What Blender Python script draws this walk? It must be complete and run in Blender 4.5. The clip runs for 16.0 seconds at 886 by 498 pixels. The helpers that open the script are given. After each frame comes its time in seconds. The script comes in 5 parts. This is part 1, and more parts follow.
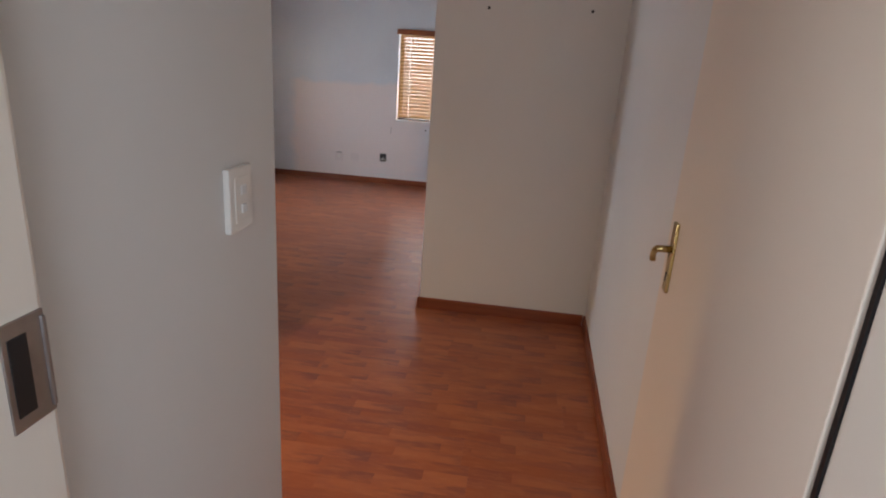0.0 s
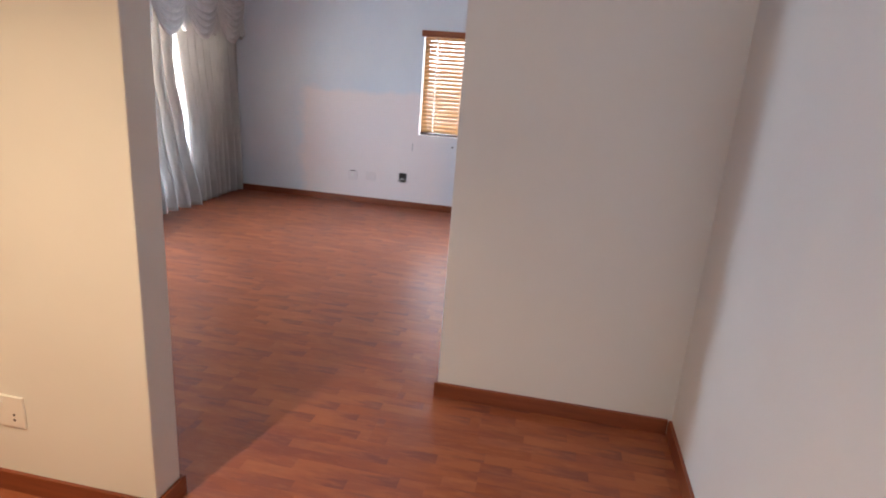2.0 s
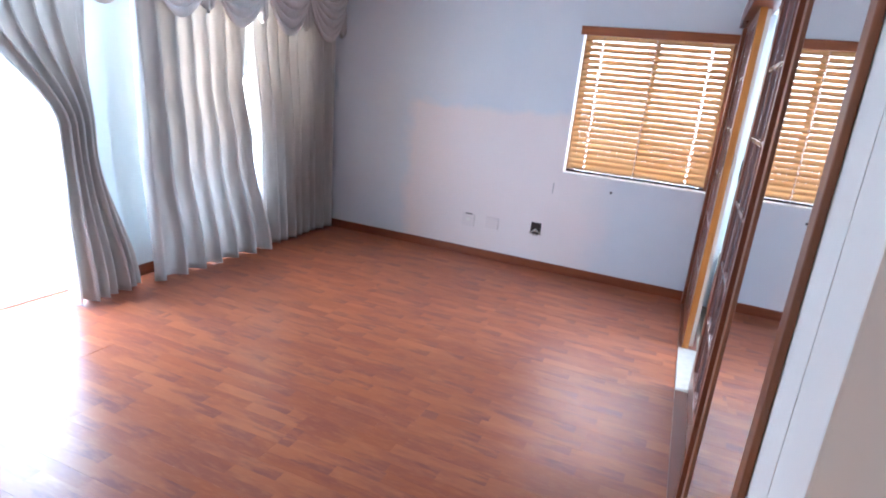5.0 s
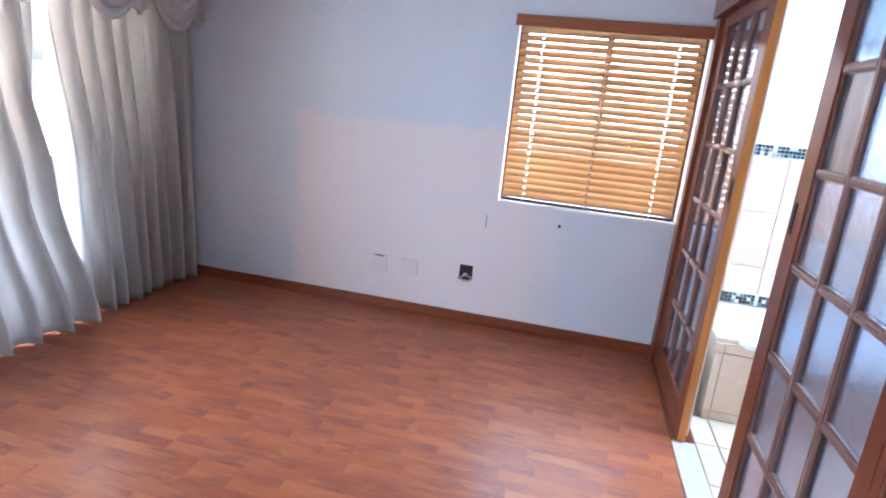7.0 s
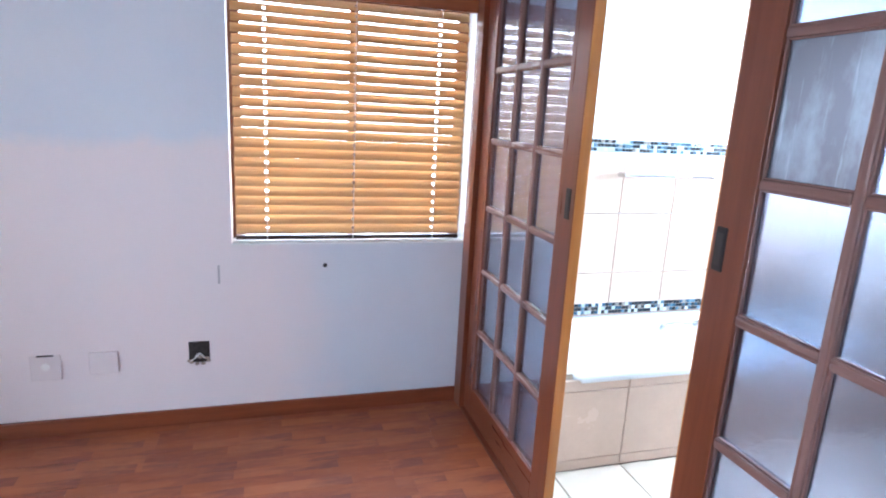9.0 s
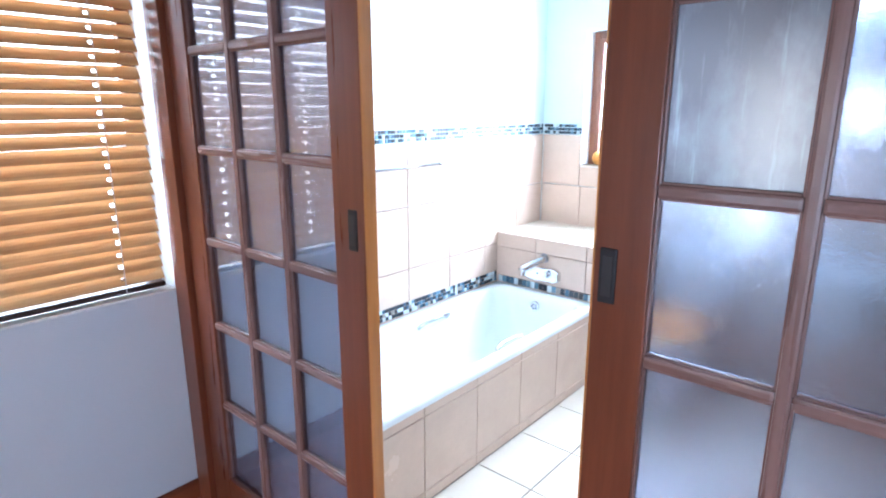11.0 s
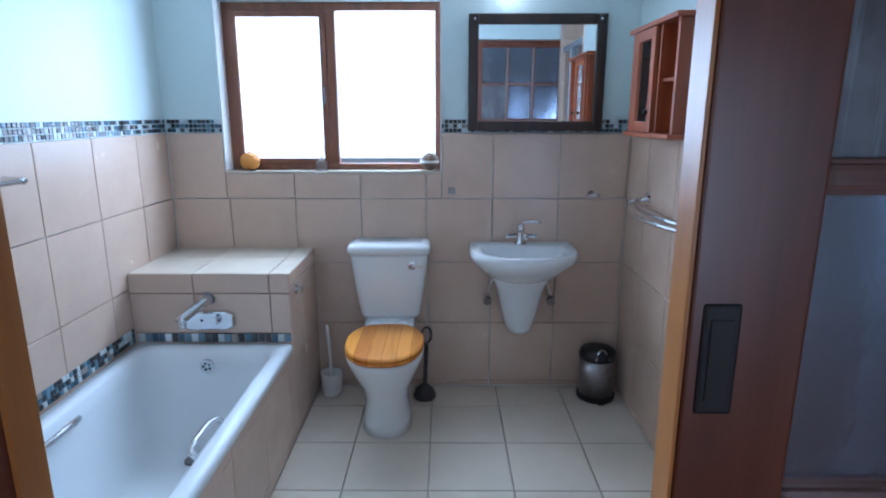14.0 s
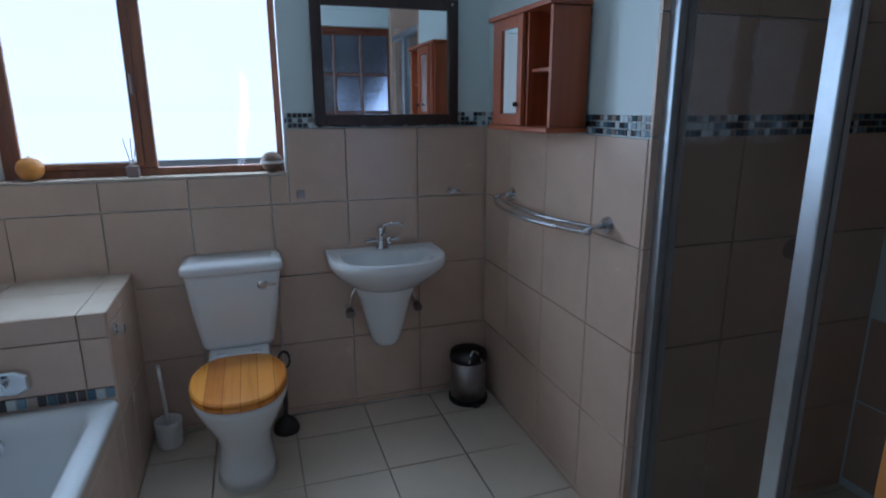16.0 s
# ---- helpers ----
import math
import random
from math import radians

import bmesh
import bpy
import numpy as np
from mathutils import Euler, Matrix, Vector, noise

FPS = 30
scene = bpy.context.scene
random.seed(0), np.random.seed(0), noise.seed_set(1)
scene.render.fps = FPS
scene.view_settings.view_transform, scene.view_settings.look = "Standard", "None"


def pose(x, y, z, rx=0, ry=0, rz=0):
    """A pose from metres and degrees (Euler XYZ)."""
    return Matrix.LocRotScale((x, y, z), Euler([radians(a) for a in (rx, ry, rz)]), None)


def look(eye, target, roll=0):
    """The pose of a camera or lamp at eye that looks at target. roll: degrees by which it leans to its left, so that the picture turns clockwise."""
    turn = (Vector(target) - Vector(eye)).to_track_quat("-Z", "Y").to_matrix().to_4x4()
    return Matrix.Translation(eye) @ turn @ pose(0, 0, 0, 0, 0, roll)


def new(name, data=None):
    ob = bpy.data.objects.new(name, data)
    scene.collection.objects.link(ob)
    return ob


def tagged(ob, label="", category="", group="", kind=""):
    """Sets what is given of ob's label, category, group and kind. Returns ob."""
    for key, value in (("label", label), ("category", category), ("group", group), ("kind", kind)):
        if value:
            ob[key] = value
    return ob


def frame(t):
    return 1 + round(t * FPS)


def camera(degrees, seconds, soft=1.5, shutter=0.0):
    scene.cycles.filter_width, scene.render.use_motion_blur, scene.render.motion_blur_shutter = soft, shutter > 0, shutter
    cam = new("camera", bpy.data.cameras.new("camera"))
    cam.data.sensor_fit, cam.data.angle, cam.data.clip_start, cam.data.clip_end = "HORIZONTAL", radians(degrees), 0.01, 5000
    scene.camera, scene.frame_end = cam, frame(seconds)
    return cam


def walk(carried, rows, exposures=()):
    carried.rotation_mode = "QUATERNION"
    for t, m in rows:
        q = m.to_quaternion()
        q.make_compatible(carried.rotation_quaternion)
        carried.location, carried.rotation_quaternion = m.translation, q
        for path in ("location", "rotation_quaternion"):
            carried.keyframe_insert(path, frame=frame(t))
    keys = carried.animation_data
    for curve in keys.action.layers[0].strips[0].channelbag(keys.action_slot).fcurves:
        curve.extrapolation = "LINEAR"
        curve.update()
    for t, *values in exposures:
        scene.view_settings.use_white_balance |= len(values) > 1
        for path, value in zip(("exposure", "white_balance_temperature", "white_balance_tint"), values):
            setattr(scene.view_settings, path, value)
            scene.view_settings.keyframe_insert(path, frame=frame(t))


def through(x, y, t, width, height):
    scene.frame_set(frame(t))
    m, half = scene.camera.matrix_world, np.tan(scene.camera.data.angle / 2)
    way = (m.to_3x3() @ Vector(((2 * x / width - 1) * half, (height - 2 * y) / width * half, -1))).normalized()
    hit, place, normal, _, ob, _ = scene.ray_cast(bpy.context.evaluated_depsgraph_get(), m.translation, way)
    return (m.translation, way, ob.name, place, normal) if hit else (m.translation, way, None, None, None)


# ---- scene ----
cam = camera(75.0, 16.0, 2.0)
PATH = [
    (0, (0.603, 1.02, 1.598), (0.371, 2.916, 1.004), 3.9),
    (0.5, (0.568, 1.249, 1.58), (0.335, 3.151, 1.01), 4.3),
    (1, (0.506, 1.555, 1.55), (0.258, 3.459, 0.99), 4.4),
    (1.5, (0.456, 1.835, 1.546), (0.184, 3.736, 0.987), 4.3),
    (2, (0.427, 2.135, 1.54), (0.104, 4.028, 0.979), 4.4),
    (2.5, (0.36, 2.415, 1.544), (-0.049, 4.289, 0.976), 4.4),
    (3, (0.233, 2.749, 1.538), (-0.27, 4.6, 0.971), 4.7),
    (3.5, (0.076, 3.083, 1.539), (-0.503, 4.911, 0.97), 4.9),
    (3.7, (0.045, 3.204, 1.539), (-0.583, 5.017, 0.973), 4.6),
    (5.8, (-0.344, 4.486, 1.533), (-1.057, 6.273, 0.986), 5.9),
    (6, (-0.374, 4.612, 1.514), (-1.06, 6.412, 0.977), 6.2),
    (6.5, (-0.504, 4.872, 1.514), (-1.08, 6.714, 0.987), 6.1),
    (7, (-0.664, 5.109, 1.532), (-1.065, 7.001, 1.021), 5.8),
    (7.5, (-0.758, 5.358, 1.529), (-0.961, 7.285, 1.035), 5.3),
    (8, (-0.831, 5.647, 1.537), (-0.819, 7.587, 1.052), 4.5),
    (8.5, (-0.899, 5.903, 1.534), (-0.651, 7.831, 1.064), 3.9),
    (9, (-0.945, 6.14, 1.528), (-0.382, 8.004, 1.072), 3.1),
    (9.5, (-0.956, 6.328, 1.543), (-0.138, 8.096, 1.089), 2.1),
    (10, (-0.995, 6.502, 1.556), (0.125, 8.096, 1.103), 1.0),
    (10.2, (-0.929, 6.561, 1.556), (0.256, 8.104, 1.093), 0.2),
    (12.3, (-0.883, 7.137, 1.548), (0.962, 7.766, 1.101), 1.0),
    (12.5, (-0.834, 7.187, 1.538), (1.04, 7.719, 1.087), 0.4),
    (13, (-0.685, 7.286, 1.504), (1.232, 7.626, 1.05), 0.4),
    (13.5, (-0.536, 7.380, 1.490), (1.401, 7.576, 1.029), 0.6),
    (14, (-0.420, 7.475, 1.467), (1.521, 7.484, 1.014), 0.0),
    (14.5, (-0.342, 7.585, 1.473), (1.582, 7.346, 1.012), -0.2),
    (15, (-0.313, 7.569, 1.475), (1.593, 7.185, 1.004), -0.7),
    (15.5, (-0.216, 7.632, 1.459), (1.655, 7.104, 0.992), -0.2),
    (16, (-0.126, 7.645, 1.472), (1.718, 7.038, 0.989), -0.2),
]
EXPOSURES = [
    (0.0, -0.85, 5850, 10), (0.5, -0.72, 6000, 10), (1.0, -0.4, 5850, 10), (2.0, -0.12, 5500, 10), (3.0, 0.15, 5200, 10), (3.7, 0.12, 5100, 10), (6.0, 0.12, 5000, 10), (8.0, 0.05, 5000, 10), (10.2, 0.12, 5000, 10),
    (12.3, -1.02, 4700, 10), (13.5, -1.75, 4700, 10), (14.5, -2.3, 4700, 10), (15.3, -3.0, 4850, 10), (16.0, -3.1, 4900, 10),
]
walk(cam, [(t, look(eye, target, roll)) for t, eye, target, roll in PATH], EXPOSURES)

# ---------------------------------------------------------------- world, sun, large lights
world = bpy.data.worlds.new("sky")
scene.world = world
world.use_nodes = True
wn = world.node_tree
sky = wn.nodes.new("ShaderNodeTexSky")
sky.sky_type = 'NISHITA'
sky.sun_disc = False
sky.sun_elevation = radians(78)
sky.sun_rotation = radians(-80)
wn.nodes["Background"].inputs[1].default_value = 0.15
wn.links.new(sky.outputs[0], wn.nodes["Background"].inputs[0])

sun_data = bpy.data.lights.new("sun", 'SUN')
sun_data.energy, sun_data.angle, sun_data.color = 4.0, radians(0.5), (1.0, 0.93, 0.82)
sun = new("sun", sun_data)
sun.matrix_world = look((0, 0, 0), (0.208 * math.sin(radians(80)), -0.208 * math.cos(radians(80)), -0.978))


def area_light(name, eye, target, w, h, power, color):
    d = bpy.data.lights.new(name, 'AREA')
    d.shape, d.size, d.size_y, d.energy, d.color = 'RECTANGLE', w, h, power, color
    ob = new(name, d)
    ob.matrix_world = look(eye, target)
    return ob


# daylight that comes in at each opening
area_light("daylight_patio", (-3.70, 5.675, 1.05), (0, 5.675, 1.05), 1.44, 2.08, 190, (0.88, 0.95, 1.0))
area_light("daylight_side_window", (-3.72, 7.78, 1.5), (0, 7.95, 1.3), 1.42, 1.1, 145, (1.0, 0.84, 0.66))
area_light("daylight_side_low", (-3.72, 7.6, 0.66), (0, 7.4, 0.7), 1.0, 0.5, 42, (0.80, 0.90, 1.0))
area_light("daylight_bathroom", (2.72, 8.05, 1.62), (0, 8.05, 1.2), 1.05, 0.78, 190, (0.90, 0.96, 1.0))
area_light("daylight_blind_window", (-0.55, 9.2, 1.45), (-0.55, 0, 1.2), 1.14, 1.14, 60, (1.0, 0.95, 0.86))

# Fill for the unseen start room: both lamps stand in assumed window openings.
area_light("fill_start", (0.65, 0.14, 1.5), (-0.1, 1.9, 1.4), 0.9, 1.1, 20, (0.93, 0.97, 1.0))
area_light("fill_start_side", (-0.66, 0.75, 1.5), (1.0, 1.6, 1.3), 0.8, 1.1, 20, (1.0, 0.93, 0.87))

# ---------------------------------------------------------------- materials


class Mat:
    """A node material under construction."""

    def __init__(self, name, rough=0.5, metal=0.0, spec=0.5):
        self.m = bpy.data.materials.new(name)
        self.m.use_nodes = True
        self.t = self.m.node_tree
        self.b = self.t.nodes["Principled BSDF"]
        self.b.inputs["Roughness"].default_value = rough
        self.b.inputs["Metallic"].default_value = metal
        self.b.inputs["Specular IOR Level"].default_value = spec

    def n(self, kind, **inputs):
        node = self.t.nodes.new("ShaderNode" + kind)
        for k, v in inputs.items():
            key = int(k[1:]) if k[0] == "i" and k[1:].isdigit() else k.replace("_", " ")
            if hasattr(v, "is_linked"):
                self.t.links.new(v, node.inputs[key])
            else:
                node.inputs[key].default_value = v
        return node

    def math(self, op, a, b=0.0):
        node = self.t.nodes.new("ShaderNodeMath")
        node.operation = op
        for i, v in enumerate((a, b)):
            if hasattr(v, "is_linked"):
                self.t.links.new(v, node.inputs[i])
            else:
                node.inputs[i].default_value = v
        return node.outputs[0]

    def mix(self, f, a, b):
        node = self.t.nodes.new("ShaderNodeMix")
        node.data_type = 'RGBA'
        for i, v in ((0, f), (6, a), (7, b)):
            if hasattr(v, "is_linked"):
                self.t.links.new(v, node.inputs[i])
            else:
                node.inputs[i].default_value = (*v, 1) if isinstance(v, tuple) else v
        return node.outputs[2]

    def coords(self, scale=(1, 1, 1), kind="Object"):
        tc = self.t.nodes.new("ShaderNodeTexCoord")
        mp = self.t.nodes.new("ShaderNodeMapping")
        mp.inputs["Scale"].default_value = scale
        self.t.links.new(tc.outputs[kind], mp.inputs[0])
        return mp.outputs[0]

    def noise(self, vec, scale, detail=3.0, rough=0.5):
        node = self.n("TexNoise", Vector=vec, Scale=scale, Detail=detail, Roughness=rough)
        return node.outputs[0]

    def ramp(self, f, lo, hi):
        node = self.t.nodes.new("ShaderNodeMapRange")
        node.clamp = True
        self.t.links.new(f, node.inputs[0])
        node.inputs[1].default_value, node.inputs[2].default_value = lo, hi
        return node.outputs[0]

    def colour(self, c):
        if hasattr(c, "is_linked"):
            self.t.links.new(c, self.b.inputs["Base Color"])
        else:
            self.b.inputs["Base Color"].default_value = (*c, 1)
        return self

    def rough(self, r):
        self.t.links.new(r, self.b.inputs["Roughness"])
        return self

    def bump(self, h, strength=0.2, dist=0.002):
        node = self.n("Bump", Height=h, Strength=strength, Distance=dist)
        self.t.links.new(node.outputs[0], self.b.inputs["Normal"])
        return self


def scaled(c, k):
    return tuple(v * k for v in c)


def paint(name, c, rough=0.6, bump=0.12, vary=0.06):
    m = Mat(name, rough)
    v = m.coords()
    big = m.noise(v, 1.3, 4)
    small = m.noise(v, 60, 4)
    m.colour(m.mix(m.ramp(big, 0.3, 0.7), scaled(c, 1 - vary), c))
    m.bump(small, bump, 0.003)
    return m.m


def plain(name, c, rough=0.4, metal=0.0, vary=0.1, scale=25.0):
    m = Mat(name, rough, metal)
    v = m.coords()
    f = m.noise(v, scale, 3)
    m.colour(m.mix(m.ramp(f, 0.3, 0.7), scaled(c, 1 - vary), c))
    m.rough(m.math('ADD', m.math('MULTIPLY', f, 0.12), rough - 0.06))
    return m.m


def wood(name, dark, light, axis=2, rough=0.3, grain=1.0):
    m = Mat(name, rough)
    sc = [22.0, 22.0, 22.0]
    sc[axis] = 1.4
    v = m.coords(tuple(sc))
    oi = m.t.nodes.new("ShaderNodeObjectInfo")
    off = m.n("VectorMath", i0=v, i1=(0, 0, 0))
    shift = m.n("CombineXYZ", i0=m.math('MULTIPLY', oi.outputs["Random"], 37.0), i1=m.math('MULTIPLY', oi.outputs["Random"], 11.0), i2=0.0)
    m.t.links.new(shift.outputs[0], off.inputs[1])
    f = m.noise(off.outputs[0], 1.0, 6, 0.6)
    g = m.noise(off.outputs[0], 6.0, 3, 0.6)
    c = m.mix(m.ramp(f, 0.3, 0.72), dark, light)
    c = m.mix(m.math('MULTIPLY', m.ramp(g, 0.55, 0.8), 0.35 * grain), c, scaled(dark, 0.55))
    m.colour(c)
    m.rough(m.math('ADD', m.math('MULTIPLY', f, 0.2), rough - 0.1))
    m.bump(g, 0.06, 0.001)
    return m.m


def cloth(name, c, through):
    m = Mat(name, 0.42)
    m.b.inputs["Sheen Weight"].default_value = 0.35
    v = m.coords()
    f = m.noise(m.coords((1, 1, 0.25)), 14, 4)
    w = m.noise(m.coords((240, 240, 240)), 1.0, 2)
    col = m.mix(m.ramp(f, 0.3, 0.7), scaled(c, 0.85), c)
    m.colour(col)
    m.bump(m.math('ADD', w, f), 0.12, 0.001)
    if through:
        tr = m.t.nodes.new("ShaderNodeBsdfTranslucent")
        m.t.links.new(col, tr.inputs[0])
        mx = m.t.nodes.new("ShaderNodeMixShader")
        mx.inputs[0].default_value = through
        out = m.t.nodes["Material Output"]
        m.t.links.new(m.b.outputs[0], mx.inputs[1])
        m.t.links.new(tr.outputs[0], mx.inputs[2])
        m.t.links.new(mx.outputs[0], out.inputs[0])
    return m.m


M = {}
M["wall"] = paint("wall_paint", (0.74, 0.72, 0.68))
M["wall_cool"] = paint("passage_paint", (0.74, 0.73, 0.71), 0.55)
M["ceiling"] = paint("ceiling_paint", (0.85, 0.85, 0.83), 0.8)
M["mint"] = paint("mint_paint", (0.70, 0.80, 0.79), 0.5)
M["cream"] = paint("cream_gloss", (0.80, 0.73, 0.64), 0.35, 0.05)
M["door_white"] = paint("door_paint", (0.80, 0.69, 0.58), 0.4, 0.05)


def far_wall_paint():
    """Off-white wall with an older, warmer rectangle of paint and scuffs."""
    m = Mat("patched_paint", 0.55)
    v = m.coords()
    xyz = m.n("SeparateXYZ", i0=v)
    big = m.noise(v, 1.6, 4)
    wob = m.math('MULTIPLY', m.math('SUBTRACT', m.noise(v, 5.0, 3), 0.5), 0.22)
    x, z = m.math('ADD', xyz.outputs[0], wob), m.math('ADD', xyz.outputs[2], wob)
    inx = m.math('MULTIPLY', m.ramp(x, -2.66, -2.54), m.math('SUBTRACT', 1.0, m.ramp(x, -0.95, -0.6)))
    inz = m.math('SUBTRACT', 1.0, m.ramp(z, 1.30, 1.38))
    f = m.math('MULTIPLY', inx, inz)
    c = m.mix(m.ramp(big, 0.3, 0.7), (0.64, 0.68, 0.73), (0.70, 0.73, 0.76))
    c = m.mix(f, c, (0.80, 0.73, 0.71))
    m.colour(c)
    m.bump(m.noise(v, 55, 4), 0.12, 0.003)
    return m.m


M["wall_far"] = far_wall_paint()


def laminate():
    """Three-strip reddish laminate; every board has its own strips."""
    m = Mat("laminate", 0.34, 0.0, 0.28)
    oi = m.t.nodes.new("ShaderNodeObjectInfo")
    v = m.coords()
    xyz = m.n("SeparateXYZ", i0=v)
    rnd = m.math('MULTIPLY', oi.outputs["Random"], 91.0)
    strip = m.math('FLOOR', m.math('MULTIPLY', xyz.outputs[1], 3 / 0.192))
    key = m.math('ADD', m.math('MULTIPLY', strip, 7.31), rnd)
    start = m.math('FRACT', m.math('MULTIPLY', key, 0.618))
    block = m.math('FLOOR', m.math('ADD', m.math('MULTIPLY', xyz.outputs[0], 2.3), m.math('MULTIPLY', start, 3.0)))
    wnz = m.n("TexWhiteNoise", Vector=m.n("CombineXYZ", i0=block, i1=key, i2=rnd).outputs[0])
    tone = wnz.outputs[0]
    shift = m.n("CombineXYZ", i0=m.math('MULTIPLY', tone, 0.3), i1=m.math('MULTIPLY', tone, 1.1), i2=rnd)
    gv = m.n("VectorMath", i0=m.coords((1.5, 6.0, 1)), i1=shift.outputs[0])
    grain = m.noise(gv.outputs[0], 1.6, 5, 0.6)
    fine = m.noise(gv.outputs[0], 9.0, 3, 0.6)
    along_block = m.math('FRACT', m.math('ADD', m.math('MULTIPLY', xyz.outputs[0], 2.3), m.math('MULTIPLY', start, 3.0)))
    blot = m.noise(m.n("VectorMath", i0=m.coords((5.0, 26.0, 1)), i1=shift.outputs[0]).outputs[0], 1.0, 4, 0.6)
    tail = m.ramp(m.math('ADD', along_block, m.math('MULTIPLY', m.math('SUBTRACT', blot, 0.5), 1.9)), 0.60, 0.95)
    tail = m.math('MULTIPLY', tail, m.ramp(tone, 0.15, 0.55))
    c = m.mix(tone, (0.28, 0.083, 0.035), (0.37, 0.124, 0.052))
    c = m.mix(m.math('MULTIPLY', m.ramp(grain, 0.45, 0.62), 0.5), c, (0.17, 0.050, 0.042))
    c = m.mix(m.math('MULTIPLY', tail, 0.55), c, (0.12, 0.043, 0.046))
    c = m.mix(m.math('MULTIPLY', m.ramp(fine, 0.5, 0.8), 0.3), c, (0.48, 0.20, 0.085))
    m.colour(c)
    m.rough(m.math('ADD', m.math('MULTIPLY', m.noise(v, 1.5, 2), 0.10), 0.28))
    m.bump(m.noise(m.coords((3.0, 60.0, 1)), 1.0, 3), 0.05, 0.0006)
    return m.m


M["laminate"] = laminate()
M["skirting"] = wood("skirting_wood", (0.15, 0.036, 0.014), (0.27, 0.076, 0.027), 0, 0.35)
M["skirting_y"] = wood("skirting_wood_y", (0.15, 0.036, 0.014), (0.27, 0.076, 0.027), 1, 0.35)
M["leaf"] = wood("door_wood", (0.118, 0.031, 0.014), (0.19, 0.055, 0.023), 2, 0.3, 0.6)
M["leaf_h"] = wood("door_wood_rail", (0.118, 0.031, 0.014), (0.19, 0.055, 0.023), 1, 0.3, 0.6)
M["bar_h"] = wood("glazing_bar_wood_h", (0.145, 0.075, 0.06), (0.25, 0.145, 0.12), 1, 0.26, 0.5)
M["bar"] = wood("glazing_bar_wood", (0.145, 0.075, 0.06), (0.25, 0.145, 0.12), 2, 0.26, 0.5)
M["dark_wood"] = wood("dark_frame_wood", (0.016, 0.009, 0.007), (0.05, 0.026, 0.018), 2, 0.35)
M["red_wood"] = wood("cabinet_wood", (0.24, 0.055, 0.018), (0.36, 0.10, 0.034), 2, 0.35)
M["window_wood"] = wood("window_wood", (0.13, 0.045, 0.02), (0.26, 0.10, 0.045), 2, 0.4)


def pine_planks():
    """Varnished pine, glued up from planks of different tone, with a few resin streaks."""
    m = Mat("pine_planks", 0.25)
    v = m.coords()
    y = m.n("SeparateXYZ", i0=v).outputs[1]
    k = m.math('MULTIPLY', y, 1 / 0.062)
    tone = m.n("TexWhiteNoise", Vector=m.n("CombineXYZ", i0=m.math('FLOOR', k), i1=3.0, i2=7.0).outputs[0]).outputs[0]
    seam = m.math('LESS_THAN', m.math('ABSOLUTE', m.math('SUBTRACT', m.math('FRACT', k), 0.5)), 0.482)
    g = m.noise(m.n("VectorMath", i0=m.coords((2.2, 30, 30)), i1=m.n("CombineXYZ", i0=m.math('MULTIPLY', tone, 9.0), i1=tone, i2=0.0).outputs[0]).outputs[0], 1.0, 5, 0.6)
    c = m.mix(tone, (0.46, 0.145, 0.012), (0.74, 0.31, 0.04))
    c = m.mix(m.math('MULTIPLY', m.ramp(g, 0.5, 0.72), 0.55), c, (0.30, 0.085, 0.008))
    c = m.mix(seam, (0.28, 0.08, 0.008), c)
    m.colour(c)
    return m.m


M["seat_wood"] = pine_planks()
M["valance"] = wood("valance_wood", (0.20, 0.055, 0.02), (0.36, 0.12, 0.045), 0, 0.3)
M["ceramic"] = plain("ceramic", (0.82, 0.83, 0.82), 0.12, 0, 0.03, 4)
M["enamel"] = plain("bath_enamel", (0.80, 0.83, 0.84), 0.14, 0, 0.03, 4)
M["chrome"] = plain("chrome", (0.72, 0.73, 0.75), 0.16, 1.0, 0.08)
M["alu"] = plain("aluminium", (0.62, 0.69, 0.76), 0.34, 1.0, 0.1)
M["brass"] = plain("brass", (0.55, 0.40, 0.16), 0.28, 1.0, 0.25)
M["steel_dull"] = plain("dull_steel", (0.38, 0.35, 0.34), 0.4, 1.0, 0.25)
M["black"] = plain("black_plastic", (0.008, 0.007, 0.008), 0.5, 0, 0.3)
M["rubber"] = plain("dark_rubber", (0.035, 0.03, 0.03), 0.6, 0, 0.3)
M["white_plastic"] = plain("white_plastic", (0.80, 0.77, 0.72), 0.35, 0, 0.04)
M["hole"] = plain("raw_plaster_hole", (0.05, 0.04, 0.035), 0.9, 0, 0.6, 60)
M["grout"] = plain("grout", (0.45, 0.37, 0.30), 0.9, 0, 0.2)
M["mirror"] = plain("mirror_silver", (0.90, 0.92, 0.92), 0.02, 1.0, 0.0)
M["mirror"].node_tree.nodes["Principled BSDF"].inputs["Roughness"].default_value = 0.01
for l in list(M["mirror"].node_tree.links):
    if l.to_socket.name == "Roughness":
        M["mirror"].node_tree.links.remove(l)
M["orange"] = plain("citrus_peel", (0.62, 0.26, 0.04), 0.45, 0, 0.15, 40)
M["ball"] = plain("brown_ball", (0.22, 0.13, 0.08), 0.4, 0, 0.5, 18)
M["reed"] = plain("reed", (0.40, 0.27, 0.14), 0.7, 0, 0.2)
M["patio"] = paint("patio_paving", (0.55, 0.52, 0.47), 0.85, 0.4, 0.2)
M["patch"] = paint("patch_paint", (0.78, 0.71, 0.69), 0.55)
M["scuff"] = plain("scuff_grey", (0.50, 0.46, 0.45), 0.7)
M["threshold"] = plain("threshold_strip", (0.55, 0.52, 0.47), 0.45, 0.0, 0.15)


